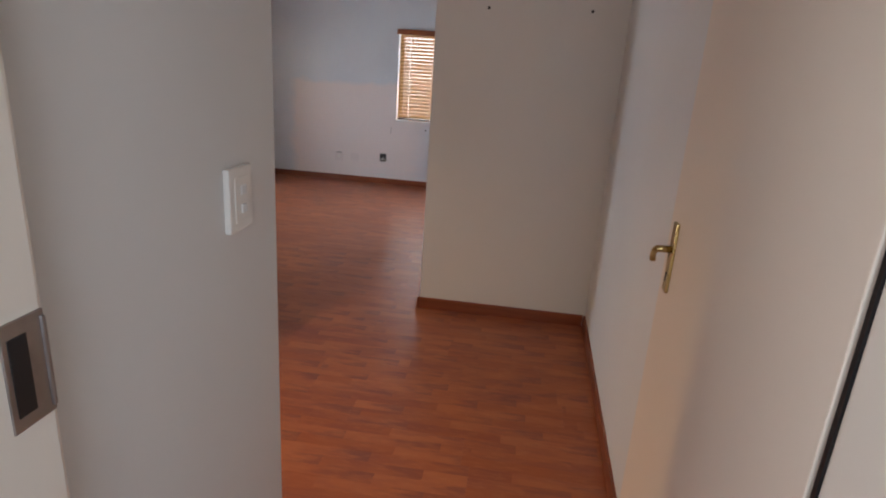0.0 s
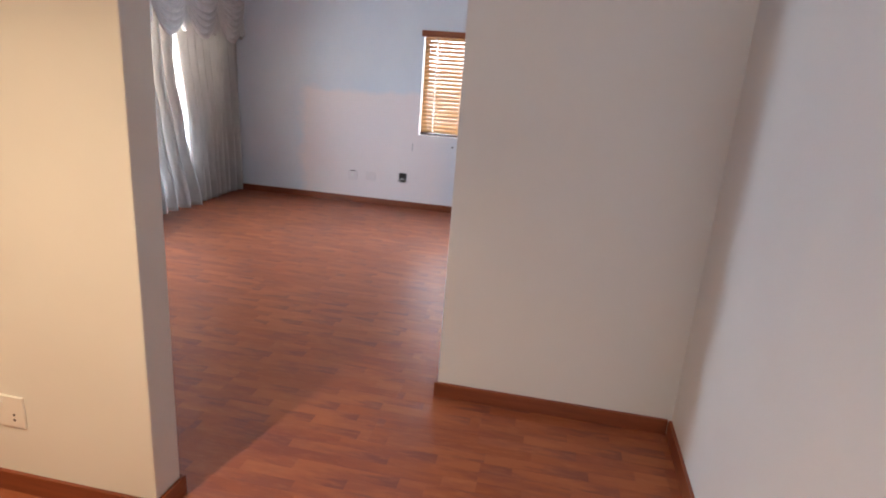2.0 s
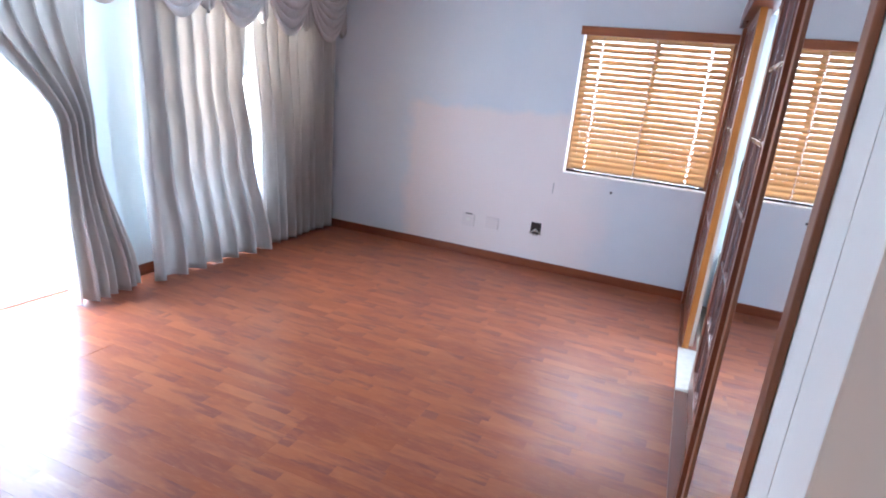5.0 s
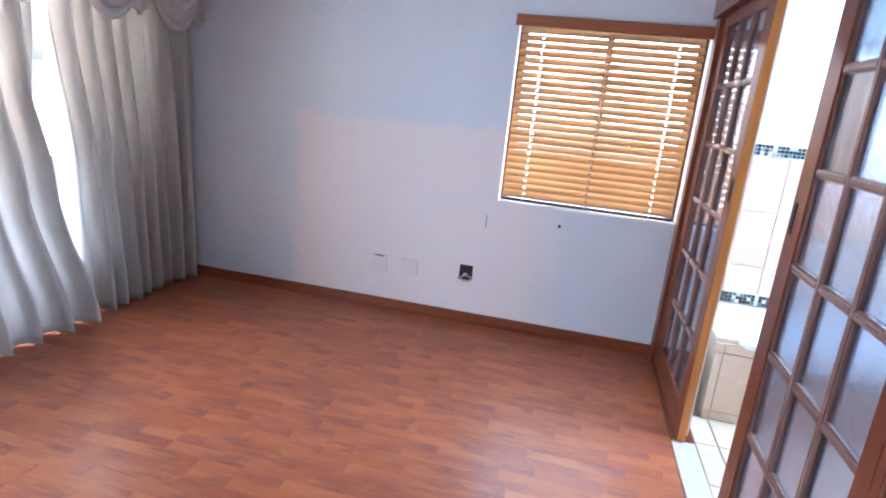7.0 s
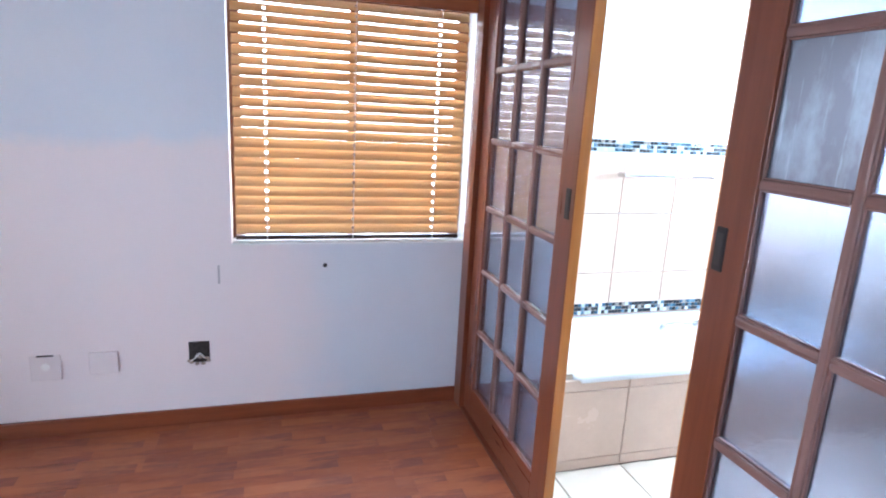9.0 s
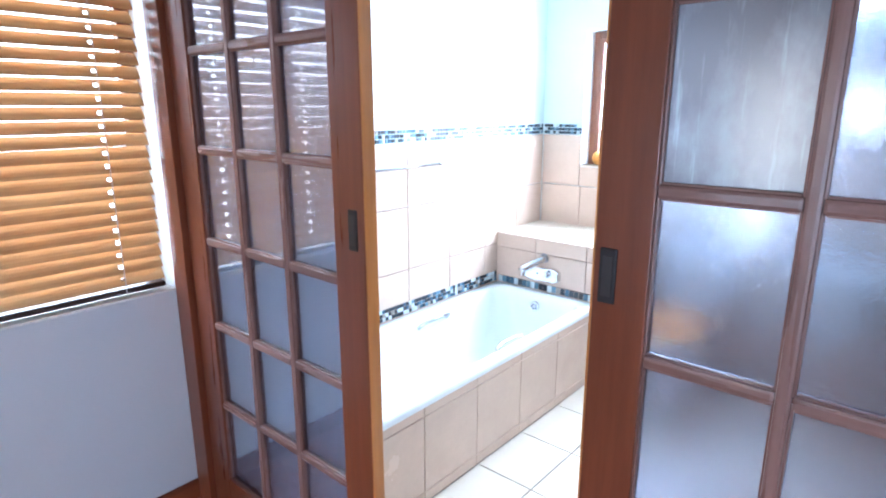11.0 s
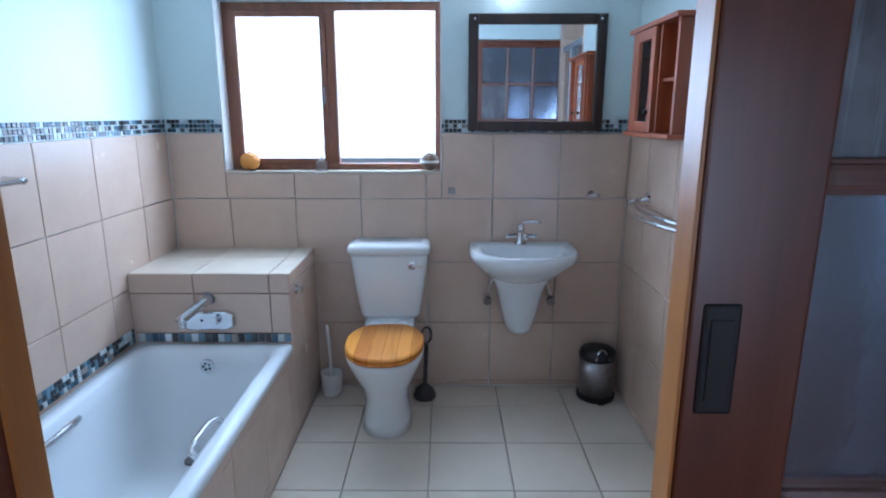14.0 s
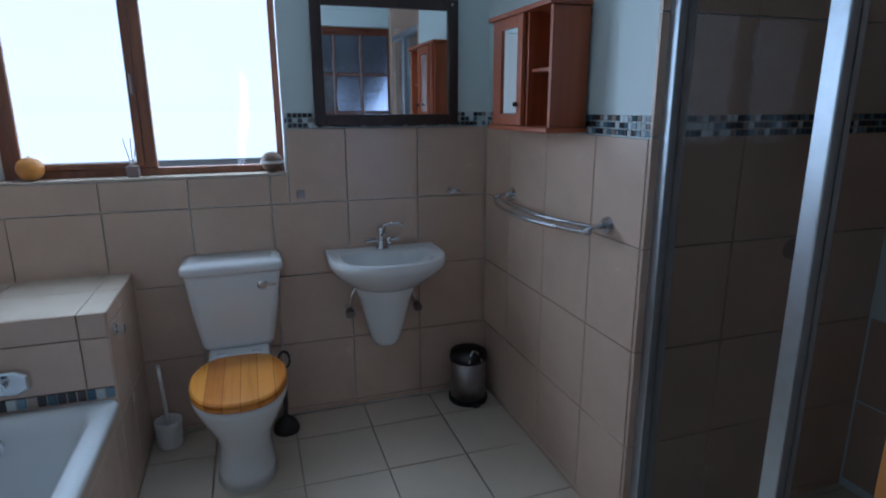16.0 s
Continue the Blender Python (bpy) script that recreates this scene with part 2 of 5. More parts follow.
def tile_mat(name, c, vary, rough):
    m = Mat(name, rough)
    oi = m.t.nodes.new("ShaderNodeObjectInfo")
    v = m.coords()
    off = m.n("VectorMath", i0=v, i1=(0, 0, 0))
    r = m.math('MULTIPLY', oi.outputs["Random"], 50.0)
    m.t.links.new(m.n("CombineXYZ", i0=r, i1=r, i2=r).outputs[0], off.inputs[1])
    cl = m.noise(off.outputs[0], 5.0, 5, 0.6)
    sp = m.noise(off.outputs[0], 45.0, 3, 0.6)
    c1 = m.mix(m.ramp(cl, 0.3, 0.7), scaled(c, 1 - vary), c)
    c1 = m.mix(m.math('MULTIPLY', m.ramp(sp, 0.5, 0.75), 0.25), c1, scaled(c, 1 - 1.6 * vary))
    c1 = m.mix(m.math('MULTIPLY', oi.outputs["Random"], 0.16), c1, scaled(c, 0.72))
    m.colour(c1)
    m.rough(m.math('ADD', m.math('MULTIPLY', cl, 0.15), rough - 0.07))
    m.bump(m.noise(off.outputs[0], 12.0, 3), 0.05, 0.002)
    return m.m


M["wall_tile"] = tile_mat("wall_tile", (0.62, 0.465, 0.355), 0.12, 0.24)
M["floor_tile"] = tile_mat("floor_tile", (0.66, 0.575, 0.455), 0.08, 0.22)


def mosaic():
    m = Mat("mosaic_glass", 0.12)
    geo = m.t.nodes.new("ShaderNodeNewGeometry")
    r = geo.outputs["Random Per Island"]
    cr = m.t.nodes.new("ShaderNodeValToRGB")
    cr.color_ramp.interpolation = 'CONSTANT'
    cols = [(0.0, (0.012, 0.015, 0.022)), (0.24, (0.15, 0.25, 0.32)), (0.38, (0.60, 0.66, 0.65)), (0.50, (0.03, 0.022, 0.02)),
            (0.66, (0.045, 0.10, 0.15)), (0.8, (0.34, 0.29, 0.24)), (0.88, (0.72, 0.78, 0.80))]
    el = cr.color_ramp.elements
    el[0].position, el[0].color = cols[0][0], (*cols[0][1], 1)
    el[1].position, el[1].color = cols[1][0], (*cols[1][1], 1)
    for p, c in cols[2:]:
        e = el.new(p)
        e.color = (*c, 1)
    m.t.links.new(r, cr.inputs[0])
    f = m.noise(m.coords(), 60, 3)
    m.colour(m.mix(m.math('MULTIPLY', f, 0.18), cr.outputs[0], (0.3, 0.33, 0.33)))
    return m.m


M["mosaic"] = mosaic()


M["curtain"] = cloth("curtain_satin", (0.60, 0.57, 0.535), 0.33)
M["swag"] = cloth("swag_satin", (0.60, 0.56, 0.53), 0.10)


def slat_mat():
    m = Mat("blind_slat_wood", 0.32)
    oi = m.t.nodes.new("ShaderNodeObjectInfo")
    v = m.n("VectorMath", i0=m.coords((1.3, 30, 30)), i1=(0, 0, 0))
    r = m.math('MULTIPLY', oi.outputs["Random"], 40.0)
    m.t.links.new(m.n("CombineXYZ", i0=r, i1=r, i2=r).outputs[0], v.inputs[1])
    f = m.noise(v.outputs[0], 1.0, 5, 0.6)
    col = m.mix(m.ramp(f, 0.3, 0.7), (0.49, 0.275, 0.11), (0.71, 0.485, 0.235))
    m.colour(col)
    tr = m.t.nodes.new("ShaderNodeBsdfTranslucent")
    m.t.links.new(col, tr.inputs[0])
    mx = m.t.nodes.new("ShaderNodeMixShader")
    mx.inputs[0].default_value = 0.20
    m.t.links.new(m.b.outputs[0], mx.inputs[1])
    m.t.links.new(tr.outputs[0], mx.inputs[2])
    m.t.links.new(mx.outputs[0], m.t.nodes["Material Output"].inputs[0])
    return m.m


M["slat"] = slat_mat()
# Door wood again, made brighter orange: light on the leaf's end put into colour.
M["lit_edge"] = wood("lit_edge_wood", (0.40, 0.15, 0.028), (0.56, 0.235, 0.05), 2, 0.32, 0.5)
M["wall_blue"] = paint("pale_blue_paint", (0.74, 0.85, 0.88), 0.5)


def glass(name, rough, tint=(1, 1, 1), wavy=0.0):
    m = Mat(name, rough)
    m.b.inputs["Transmission Weight"].default_value = 1.0
    m.b.inputs["IOR"].default_value = 1.5
    m.colour(tint)
    if wavy:
        v = m.coords()
        m.bump(m.noise(v, 26, 3), wavy, 0.004)
        m.rough(m.math('ADD', m.math('MULTIPLY', m.noise(v, 3.0, 4), 0.14), rough - 0.07))
    return m.m


for key, coat in (("obscure", 0.13), ("obscure_clean", 0.05)):
    M[key] = glass(key + "_glass", 0.2, (0.37, 0.425, 0.57), 0.5)
    ob_b = M[key].node_tree.nodes["Principled BSDF"]
    ob_b.inputs["Coat Weight"].default_value, ob_b.inputs["Coat Roughness"].default_value, ob_b.inputs["Coat IOR"].default_value = 1.0, coat, 1.6 if coat > 0.1 else 2.6


def smeared_glass():
    """Dark pane with dried milky drips and wiped smears."""
    m = Mat("smeared_glass", 0.12)
    v = m.coords()
    wipe = m.ramp(m.noise(m.coords((1, 6, 3.2)), 1.6, 5, 0.65), 0.46, 0.74)
    drip = m.ramp(m.noise(m.coords((1, 60, 5)), 1.0, 3, 0.6), 0.58, 0.74)
    f = m.math('MINIMUM', m.math('ADD', m.math('MULTIPLY', wipe, 0.2), m.math('MULTIPLY', drip, 0.22)), 0.5)
    m.colour(m.mix(f, (0.075, 0.07, 0.08), (0.52, 0.58, 0.64)))
    m.b.inputs["Transmission Weight"].default_value = 0.06
    m.b.inputs["Coat Weight"].default_value, m.b.inputs["Coat IOR"].default_value = 1.0, 1.9
    m.b.inputs["Coat Roughness"].default_value = 0.22
    m.rough(m.math('ADD', m.math('MULTIPLY', f, 0.3), 0.3))
    m.bump(m.noise(v, 26, 3), 0.1, 0.003)
    return m.m


M["smeared"] = smeared_glass()
M["clear"] = glass("clear_glass", 0.0, (0.97, 0.99, 0.99))
# Grey tint dims the cubicle seen through it, in place of real shade.
M["shower_glass"] = glass("shower_glass", 0.03, (0.66, 0.68, 0.70))
M["shower_glass"].node_tree.nodes["Principled BSDF"].inputs["IOR"].default_value = 1.12
M["frosted"] = glass("frosted_glass", 0.45, (0.97, 0.99, 1.0))


def lamp_glow():
    m = Mat("lamp_glass", 0.3)
    m.colour((0.9, 0.88, 0.82))
    m.b.inputs["Emission Color"].default_value = (1.0, 0.95, 0.86, 1)
    m.b.inputs["Emission Strength"].default_value = 25.0
    return m.m


M["lamp"] = lamp_glow()

# ---------------------------------------------------------------- mesh helpers


def mesh_of(name, bm, mat, smooth=False):
    bmesh.ops.recalc_face_normals(bm, faces=bm.faces)
    me = bpy.data.meshes.new(name)
    bm.to_mesh(me)
    bm.free()
    if mat is not None:
        me.materials.append(mat)
    if smooth:
        for p in me.polygons:
            p.use_smooth = True
    return me


def part(name, bm, mat, parent, label="", smooth=False):
    ob = new(name, mesh_of(name, bm, mat, smooth))
    if parent is not None:
        ob.parent = parent
    if label:
        tagged(ob, label)
    return ob


def thing(name, label, category, at=(0, 0, 0), group="", kind=""):
    ob = new(name)
    ob.empty_display_size = 0.05
    ob.location = at
    return tagged(ob, label, category, group, kind)


def box(x0, x1, y0, y1, z0, z1, bevel=0.0, bm=None):
    bm = bm or bmesh.new()
    m = Matrix.Translation(((x0 + x1) / 2, (y0 + y1) / 2, (z0 + z1) / 2)) @ Matrix.Diagonal((abs(x1 - x0), abs(y1 - y0), abs(z1 - z0), 1))
    r = bmesh.ops.create_cube(bm, size=1, matrix=m)
    if bevel:
        es = list({e for v in r["verts"] for e in v.link_edges})
        bmesh.ops.bevel(bm, geom=es, offset=bevel, segments=2, affect='EDGES', profile=0.6)
    return bm


def cyl(p0, p1, r0, r1=None, seg=20, bm=None):
    bm = bm or bmesh.new()
    p0, p1 = Vector(p0), Vector(p1)
    d = p1 - p0
    m = Matrix.Translation((p0 + p1) / 2) @ d.to_track_quat('Z', 'Y').to_matrix().to_4x4()
    bmesh.ops.create_cone(bm, cap_ends=True, segments=seg, radius1=r0, radius2=r0 if r1 is None else r1, depth=d.length, matrix=m)
    return bm


def ball(c, r, bm=None, squash=1.0, seg=20):
    bm = bm or bmesh.new()
    bmesh.ops.create_uvsphere(bm, u_segments=seg, v_segments=seg // 2 + 2, radius=r, matrix=Matrix.Translation(c) @ Matrix.Diagonal((1, 1, squash, 1)))
    return bm


def rings(loops, bm=None, caps=(True, True), closed=True):
    """A skin through loops that have equally many points."""
    bm = bm or bmesh.new()
    vs = [[bm.verts.new(p) for p in lp] for lp in loops]
    n = len(loops[0])
    for a, b in zip(vs, vs[1:]):
        for i in range(n if closed else n - 1):
            j = (i + 1) % n
            bm.faces.new((a[i], a[j], b[j], b[i]))
    if closed and caps[0]:
        bm.faces.new(vs[0])
    if closed and caps[1]:
        bm.faces.new(vs[-1])
    return bm


def lathe(c, profile, seg=28, bm=None):
    loops = [[(c[0] + r * math.cos(2 * math.pi * i / seg), c[1] + r * math.sin(2 * math.pi * i / seg), c[2] + z) for i in range(seg)] for r, z in profile]
    return rings(loops, bm)


def tube(points, r, seg=10, bm=None):
    """A round bar along points."""
    pts = [Vector(p) for p in points]
    loops = []
    for i, p in enumerate(pts):
        d = (pts[min(i + 1, len(pts) - 1)] - pts[max(i - 1, 0)]).normalized()
        q = d.to_track_quat('Z', 'Y')
        loops.append([tuple(p + q @ Vector((r * math.cos(2 * math.pi * k / seg), r * math.sin(2 * math.pi * k / seg), 0))) for k in range(seg)])
    return rings(loops, bm)


def arc(p0, p1, p2, n=12):
    p0, p1, p2 = Vector(p0), Vector(p1), Vector(p2)
    return [p0 * (1 - t) ** 2 + p1 * 2 * t * (1 - t) + p2 * t * t for t in [i / n for i in range(n + 1)]]


def structure(name, bm, mat, label="", category="wall"):
    return tagged(part(name, bm, mat, None), label, category, kind="structure")


# ---------------------------------------------------------------- the plan
H = 2.55          # ceiling
FAR = 8.905       # bedroom's far wall
LEFT = -3.60      # bedroom's curtain wall
EAST = 2.535      # bathroom's window wall
BN, BS = 8.88, 6.545   # bathroom's long wall by the bath, wall with the cabinet
RIGHT = 1.145     # passage's right wall

# slab under the boards and the ground outside
bm = box(-3.85, 0.03, 3.6, 9.15, -0.2, -0.014)
box(0.03, RIGHT + 0.1, 3.6, 4.87, -0.2, -0.014, bm=bm)
box(-2.72, RIGHT + 0.1, 1.5, 3.6, -0.2, -0.014, bm=bm)
box(-0.72, RIGHT + 0.1, 0.08, 1.5, -0.2, -0.014, bm=bm)
structure("floor", bm, M["grout"], "laminate floor of reddish boards", "floor")
structure("floor_bathroom", box(0.03, 2.75, 5.4, 9.15, -0.2, -0.012), M["grout"], "pale ceramic tile floor with dark grout", "floor")
structure("ground", box(-200, 200, -200, 200, -0.5, -0.21), M["patio"], "pale paved ground outside", "ground")
structure("ceiling", box(-3.85, 2.8, 0.06, 9.2, H, H + 0.12), M["ceiling"], "plain white ceiling", "ceiling")

# far wall, in four pieces round the blind window
WX0, WX1, WZ0, WZ1 = -1.13, 0.0, 0.885, 2.03
bm = box(-3.85, WX0, FAR, FAR + 0.24, -0.2, H)
box(WX0, WX1, FAR, FAR + 0.24, -0.2, WZ0, bm=bm)
box(WX0, WX1, FAR, FAR + 0.24, WZ1, H, bm=bm)
box(WX1, 0.19, FAR, FAR + 0.24, -0.2, H, bm=bm)
structure("wall_far", bm, M["wall_far"], "off-white wall with a warmer repainted patch")
# curtain wall with patio door and side window
bm = box(LEFT - 0.24, LEFT, 3.6, 4.95, -0.2, H)
box(LEFT - 0.24, LEFT, 4.95, 6.4, 2.1, H, bm=bm)
box(LEFT - 0.24, LEFT, 6.4, 7.05, -0.2, H, bm=bm)
box(LEFT - 0.24, LEFT, 7.05, 8.12, -0.2, 0.32, bm=bm)
box(LEFT - 0.24, LEFT, 8.12, 8.5, -0.2, 0.88, bm=bm)
box(LEFT - 0.24, LEFT, 7.05, 8.5, 2.1, H, bm=bm)
box(LEFT - 0.24, LEFT, 8.5, FAR, -0.2, H, bm=bm)
structure("wall_curtains", bm, M["wall_blue"], "pale blue-white wall behind the curtains")
# wall between passage hall and bedroom, ends in a pier
structure("wall_pier", box(-3.6, -0.755, 3.605, 3.735, -0.2, H, 0.006), M["wall"], "cream wall that ends in a free corner")
# return wall between passage and bathroom block
structure("wall_return", box(0.012, RIGHT + 0.1, 4.715, 4.87, -0.2, H, 0.005), M["wall"], "plain beige wall facing the passage")
structure("wall_passage", rings([[(RIGHT - 0.078, 1.5, z), (RIGHT + 0.12, 1.5, z), (RIGHT + 0.12, 4.715, z), (RIGHT, 4.715, z)] for z in (-0.2, H)]), M["wall_cool"], "plain cool white passage wall")
structure("wall_switch", box(-0.05, 0.07, 1.56, 2.23, -0.2, H, 0.005), M["wall_cool"], "grey-white wall stub with a light switch")
structure("wall_hall_left", box(-2.72, -2.6, 0.2, 3.605, -0.2, H), M["wall"], "cream hall wall")
structure("wall_hall_south", box(-2.6, -0.05, 1.56, 1.68, -0.2, H), M["wall"], "cream hall wall")
# entrance wall with the doorway in which the walk begins
bm = box(-0.6, 0.07, 1.42, 1.56, -0.2, H)
box(1.03, RIGHT + 0.12, 1.42, 1.56, -0.2, H, bm=bm)
box(0.07, 1.03, 1.42, 1.56, 2.08, H, bm=bm)
structure("wall_entrance", bm, M["wall_cool"], "plain white wall with a doorway")
# Window openings in the left and rear walls are assumed, for the added fill.
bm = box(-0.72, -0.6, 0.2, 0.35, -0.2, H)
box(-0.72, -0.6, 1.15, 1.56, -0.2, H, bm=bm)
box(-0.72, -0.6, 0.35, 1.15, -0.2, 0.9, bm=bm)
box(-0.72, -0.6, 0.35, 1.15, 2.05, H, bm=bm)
box(1.8, 1.92, 0.2, 1.56, -0.2, H, bm=bm)
box(-0.72, 0.1, 0.08, 0.2, -0.2, H, bm=bm)
box(1.1, 1.92, 0.08, 0.2, -0.2, H, bm=bm)
box(0.1, 1.1, 0.08, 0.2, -0.2, 0.9, bm=bm)
box(0.1, 1.1, 0.08, 0.2, 2.05, H, bm=bm)
box(RIGHT + 0.12, 1.8, 1.42, 1.56, -0.2, H, bm=bm)
structure("wall_start", bm, M["wall_cool"], "plain white wall of the room where the walk begins, with assumed window openings")
structure("floor_start", box(RIGHT + 0.1, 1.92, 0.08, 1.56, -0.2, -0.014), M["grout"], "floor edge", "floor")
# bathroom shell
OP0 = 5.82   # opening behind the glazed leaves
bm = box(0.064, 0.088, 7.93, FAR, -0.2, H)
box(0.03, 0.19, OP0, FAR, 2.22, H, bm=bm)
box(0.012, 0.19, 4.87, OP0, -0.2, H, bm=bm)
structure("wall_leaves", bm, M["wall"], "white wall with the wide opening to the bathroom")
YW0, YW1, ZW0, ZW1 = 7.495, 8.60, 1.18, 2.008
bm = box(EAST + 0.012, EAST + 0.25, 5.4, YW0, -0.2, H)
box(EAST + 0.012, EAST + 0.25, YW0, YW1, -0.2, ZW0 - 0.006, bm=bm)
box(EAST + 0.012, EAST + 0.25, YW0, YW1, ZW1, H, bm=bm)
box(EAST + 0.012, EAST + 0.25, YW1, 9.14, -0.2, H, bm=bm)
structure("wall_bath_window", bm, M["mint"], "pale mint wall above beige tiles")
structure("wall_bath_north", box(0.19, EAST + 0.012, BN + 0.012, 9.14, -0.2, H), M["mint"], "pale mint wall above beige tiles")
structure("wall_bath_south", box(1.305, EAST + 0.012, 5.5, BS - 0.012, -0.2, H), M["mint"], "pale mint wall above beige tiles")
structure("wall_shower_nib", box(0.38, 0.448, 5.512, 6.508, -0.2, H), M["mint"], "tiled nib wall beside the shower")
structure("wall_leaves_inside", box(0.1125, 0.2, OP0 + 0.002, 8.118, 2.098, 2.2195), M["mint"], "pale mint lintel above the sliding doors")
structure("wall_leaves_upper", box(0.1905, 0.2, OP0, 8.88, 2.222, H), M["mint"], "pale mint wall above the sliding doors")
structure("wall_shower_back", box(0.19, 1.305, 5.4, 5.512, -0.2, H), M["mint"], "shower's back wall")

# ---------------------------------------------------------------- skirting


def skirting(name, x0, x1, y0, y1, along):
    structure(name, box(x0, x1, y0, y1, 0.0, 0.08, 0.004), M["skirting" if along == "x" else "skirting_y"], "reddish-brown wooden skirting board", "skirting")


skirting("baseboard_far", -3.58, -0.005, FAR - 0.016, FAR - 0.001, "x")
skirting("baseboard_return", 0.0, RIGHT - 0.017, 4.70, 4.714, "x")
skirting("baseboard_return_end", -0.004, 0.011, 4.70, 4.965, "y")
structure("baseboard_passage", rings([[(RIGHT - 0.0665, 2.45, z), (RIGHT - 0.052, 2.45, z), (RIGHT - 0.001, 4.70, z), (RIGHT - 0.0155, 4.70, z)] for z in (0.0, 0.08)]), M["skirting_y"], "reddish-brown wooden skirting board", "skirting")
skirting("baseboard_pier", -2.58, -0.74, 3.589, 3.604, "x")
skirting("baseboard_pier_end", -0.754, -0.739, 3.605, 3.75, "y")
skirting("baseboard_pier_back", -3.58, -0.756, 3.736, 3.751, "x")
sk = thing("wall_socket", "white double wall socket on the cream pier wall", "wall socket", (-1.30, 3.605, 0.33))
part("plate", box(-0.06, 0.06, -0.01, 0.0, -0.06, 0.06, 0.004), M["white_plastic"], sk)
part("rocker", box(-0.04, -0.02, -0.014, -0.0102, 0.02, 0.04, 0.002), M["ceramic"], sk)
for z in (-0.03, -0.01):
    part("pin_hole", cyl((0.02, -0.0101, z), (0.02, -0.0108, z), 0.005, seg=8), M["black"], sk)
skirting("baseboard_curtains", LEFT + 0.001, LEFT + 0.016, 6.42, 8.88, "y")
structure("trim_threshold", box(0.0, 0.112, 7.215, 7.86, -0.01, 0.006, 0.002), M["threshold"], "pale worn threshold strip between laminate and tiles", "threshold")
structure("trim_threshold_wood", box(0.0, 0.112, OP0 + 0.005, 7.2145, -0.012, 0.005, 0.002), M["leaf_h"], "reddish wooden track board under the sliding door", "threshold")
structure("trim_threshold_wall", box(0.0, 0.112, 7.8605, FAR - 0.005, -0.012, 0.005, 0.002), M["leaf_h"], "reddish wooden track board under the sliding door", "threshold")

# ---------------------------------------------------------------- glazed sliding leaves


def sliding_leaf(x, y0, y1, st, latch_y, label, smeared, edge_low, both_sides):
    """Wooden leaf with three by six panes of obscure glass, in the plane of the opening."""
    th = thing("sliding_door", label, "door", (x, y0, 0.012), "glazed sliding doors")
    w, h, d = y1 - y0, 2.09, 0.040
    g0, g1 = 0.152, 2.028
    for y in (0, w - st):
        part("stile", box(0, d, y, y + st, 0, h, 0.003), M["leaf"], th)
    edge = (-0.0045, -0.0005) if edge_low else (w + 0.0005, w + 0.0045)
    # Thin strip over the leaf's end face, coloured as if lit.
    part("edge_lipping", box(0.001, d - 0.001, *edge, 0, h, 0.001), M["lit_edge"], th, "door leaf end coloured brighter orange as if lit")
    if not edge_low:
        part("edge_guard", box(0.0, 0.062, -0.012, -0.0005, 0, h, 0.003), M["leaf"], th, "dark red timber edge post")
    part("bottom_rail", box(0, d, st, w - st, 0, g0, 0.003), M["leaf_h"], th)
    part("top_rail", box(0, d, st, w - st, g1, h, 0.003), M["leaf_h"], th)
    cols = [st + (w - 2 * st) * i / 3 for i in range(4)]
    rows = [g0 + (g1 - g0) * i / 6 for i in range(7)]
    hb = 0.012
    for y in cols[1:3]:
        part("mullion", box(0.003, d - 0.003, y - hb, y + hb, g0, g1, 0.006), M["bar"], th)
    for i in range(3):
        for z in rows[1:6]:
            a = cols[i] + (hb if i else 0)
            b = cols[i + 1] - (hb if i < 2 else 0)
            part("glazing_bar", box(0.003, d - 0.003, a, b, z - hb, z + hb, 0.006), M["bar_h"], th)
        for r in range(6):
            a = cols[i] + (hb if i else 0) - 0.003
            b = cols[i + 1] - (hb if i < 2 else 0) + 0.003
            lo = rows[r] + (hb if r else 0) - 0.003
            hi = rows[r + 1] - (hb if r < 5 else 0) + 0.003
            odd = smeared == (i, r)
            p = part("pane", box(0.020, 0.025, a, b, lo, hi), M["smeared" if odd else "obscure_clean" if edge_low else "obscure"], th, "darker pane with dirt smears" if odd else "")
            p.visible_shadow = False
            for k, (ya, yb, za, zb) in enumerate(((a, a + 0.007, lo, hi), (b - 0.007, b, lo, hi), (a + 0.007, b - 0.007, lo, lo + 0.007), (a + 0.007, b - 0.007, hi - 0.007, hi))):
                part("glazing_bead", box(0.009, 0.0195, ya, yb, za, zb, 0.003), M["bar"] if k < 2 else M["bar_h"], p)
    ly = latch_y - y0
    for face in ((-1, 1) if both_sides else (-1,)):
        xa, xb = ((-0.003, 0.004) if face < 0 else (d - 0.004, d + 0.003))
        pull = part("flush_pull", box(xa, xb, ly - 0.017, ly + 0.017, 1.186, 1.292, 0.003), M["black"], th, "black oblong flush pull")
        xr = -0.0045 if face < 0 else d + 0.0032
        part("pull_recess", box(xr, xr + 0.0013, ly - 0.010, ly + 0.010, 1.200, 1.278, 0.0005), M["rubber"], pull)
    return th


sliding_leaf(0.020, 7.851, 8.80, 0.118, 7.893, "reddish wooden sliding door with obscure glass panes, against the wall", None, True, True)
sliding_leaf(0.066, 6.365, 7.258, 0.105, 7.230, "reddish wooden sliding door with obscure glass panes, half open", (2, 4), False, False)
structure("trim_door_head", box(-0.03, 0.112, OP0 - 0.03, FAR - 0.002, 2.105, 2.215, 0.004), M["leaf_h"], "orange-brown wooden head rail above the sliding doors", "door head")
structure("trim_jamb", box(-0.012, 0.19, OP0 - 0.032, OP0 - 0.001, 0.0, 2.10, 0.003), M["leaf"], "dark wooden door jamb", "door jamb")

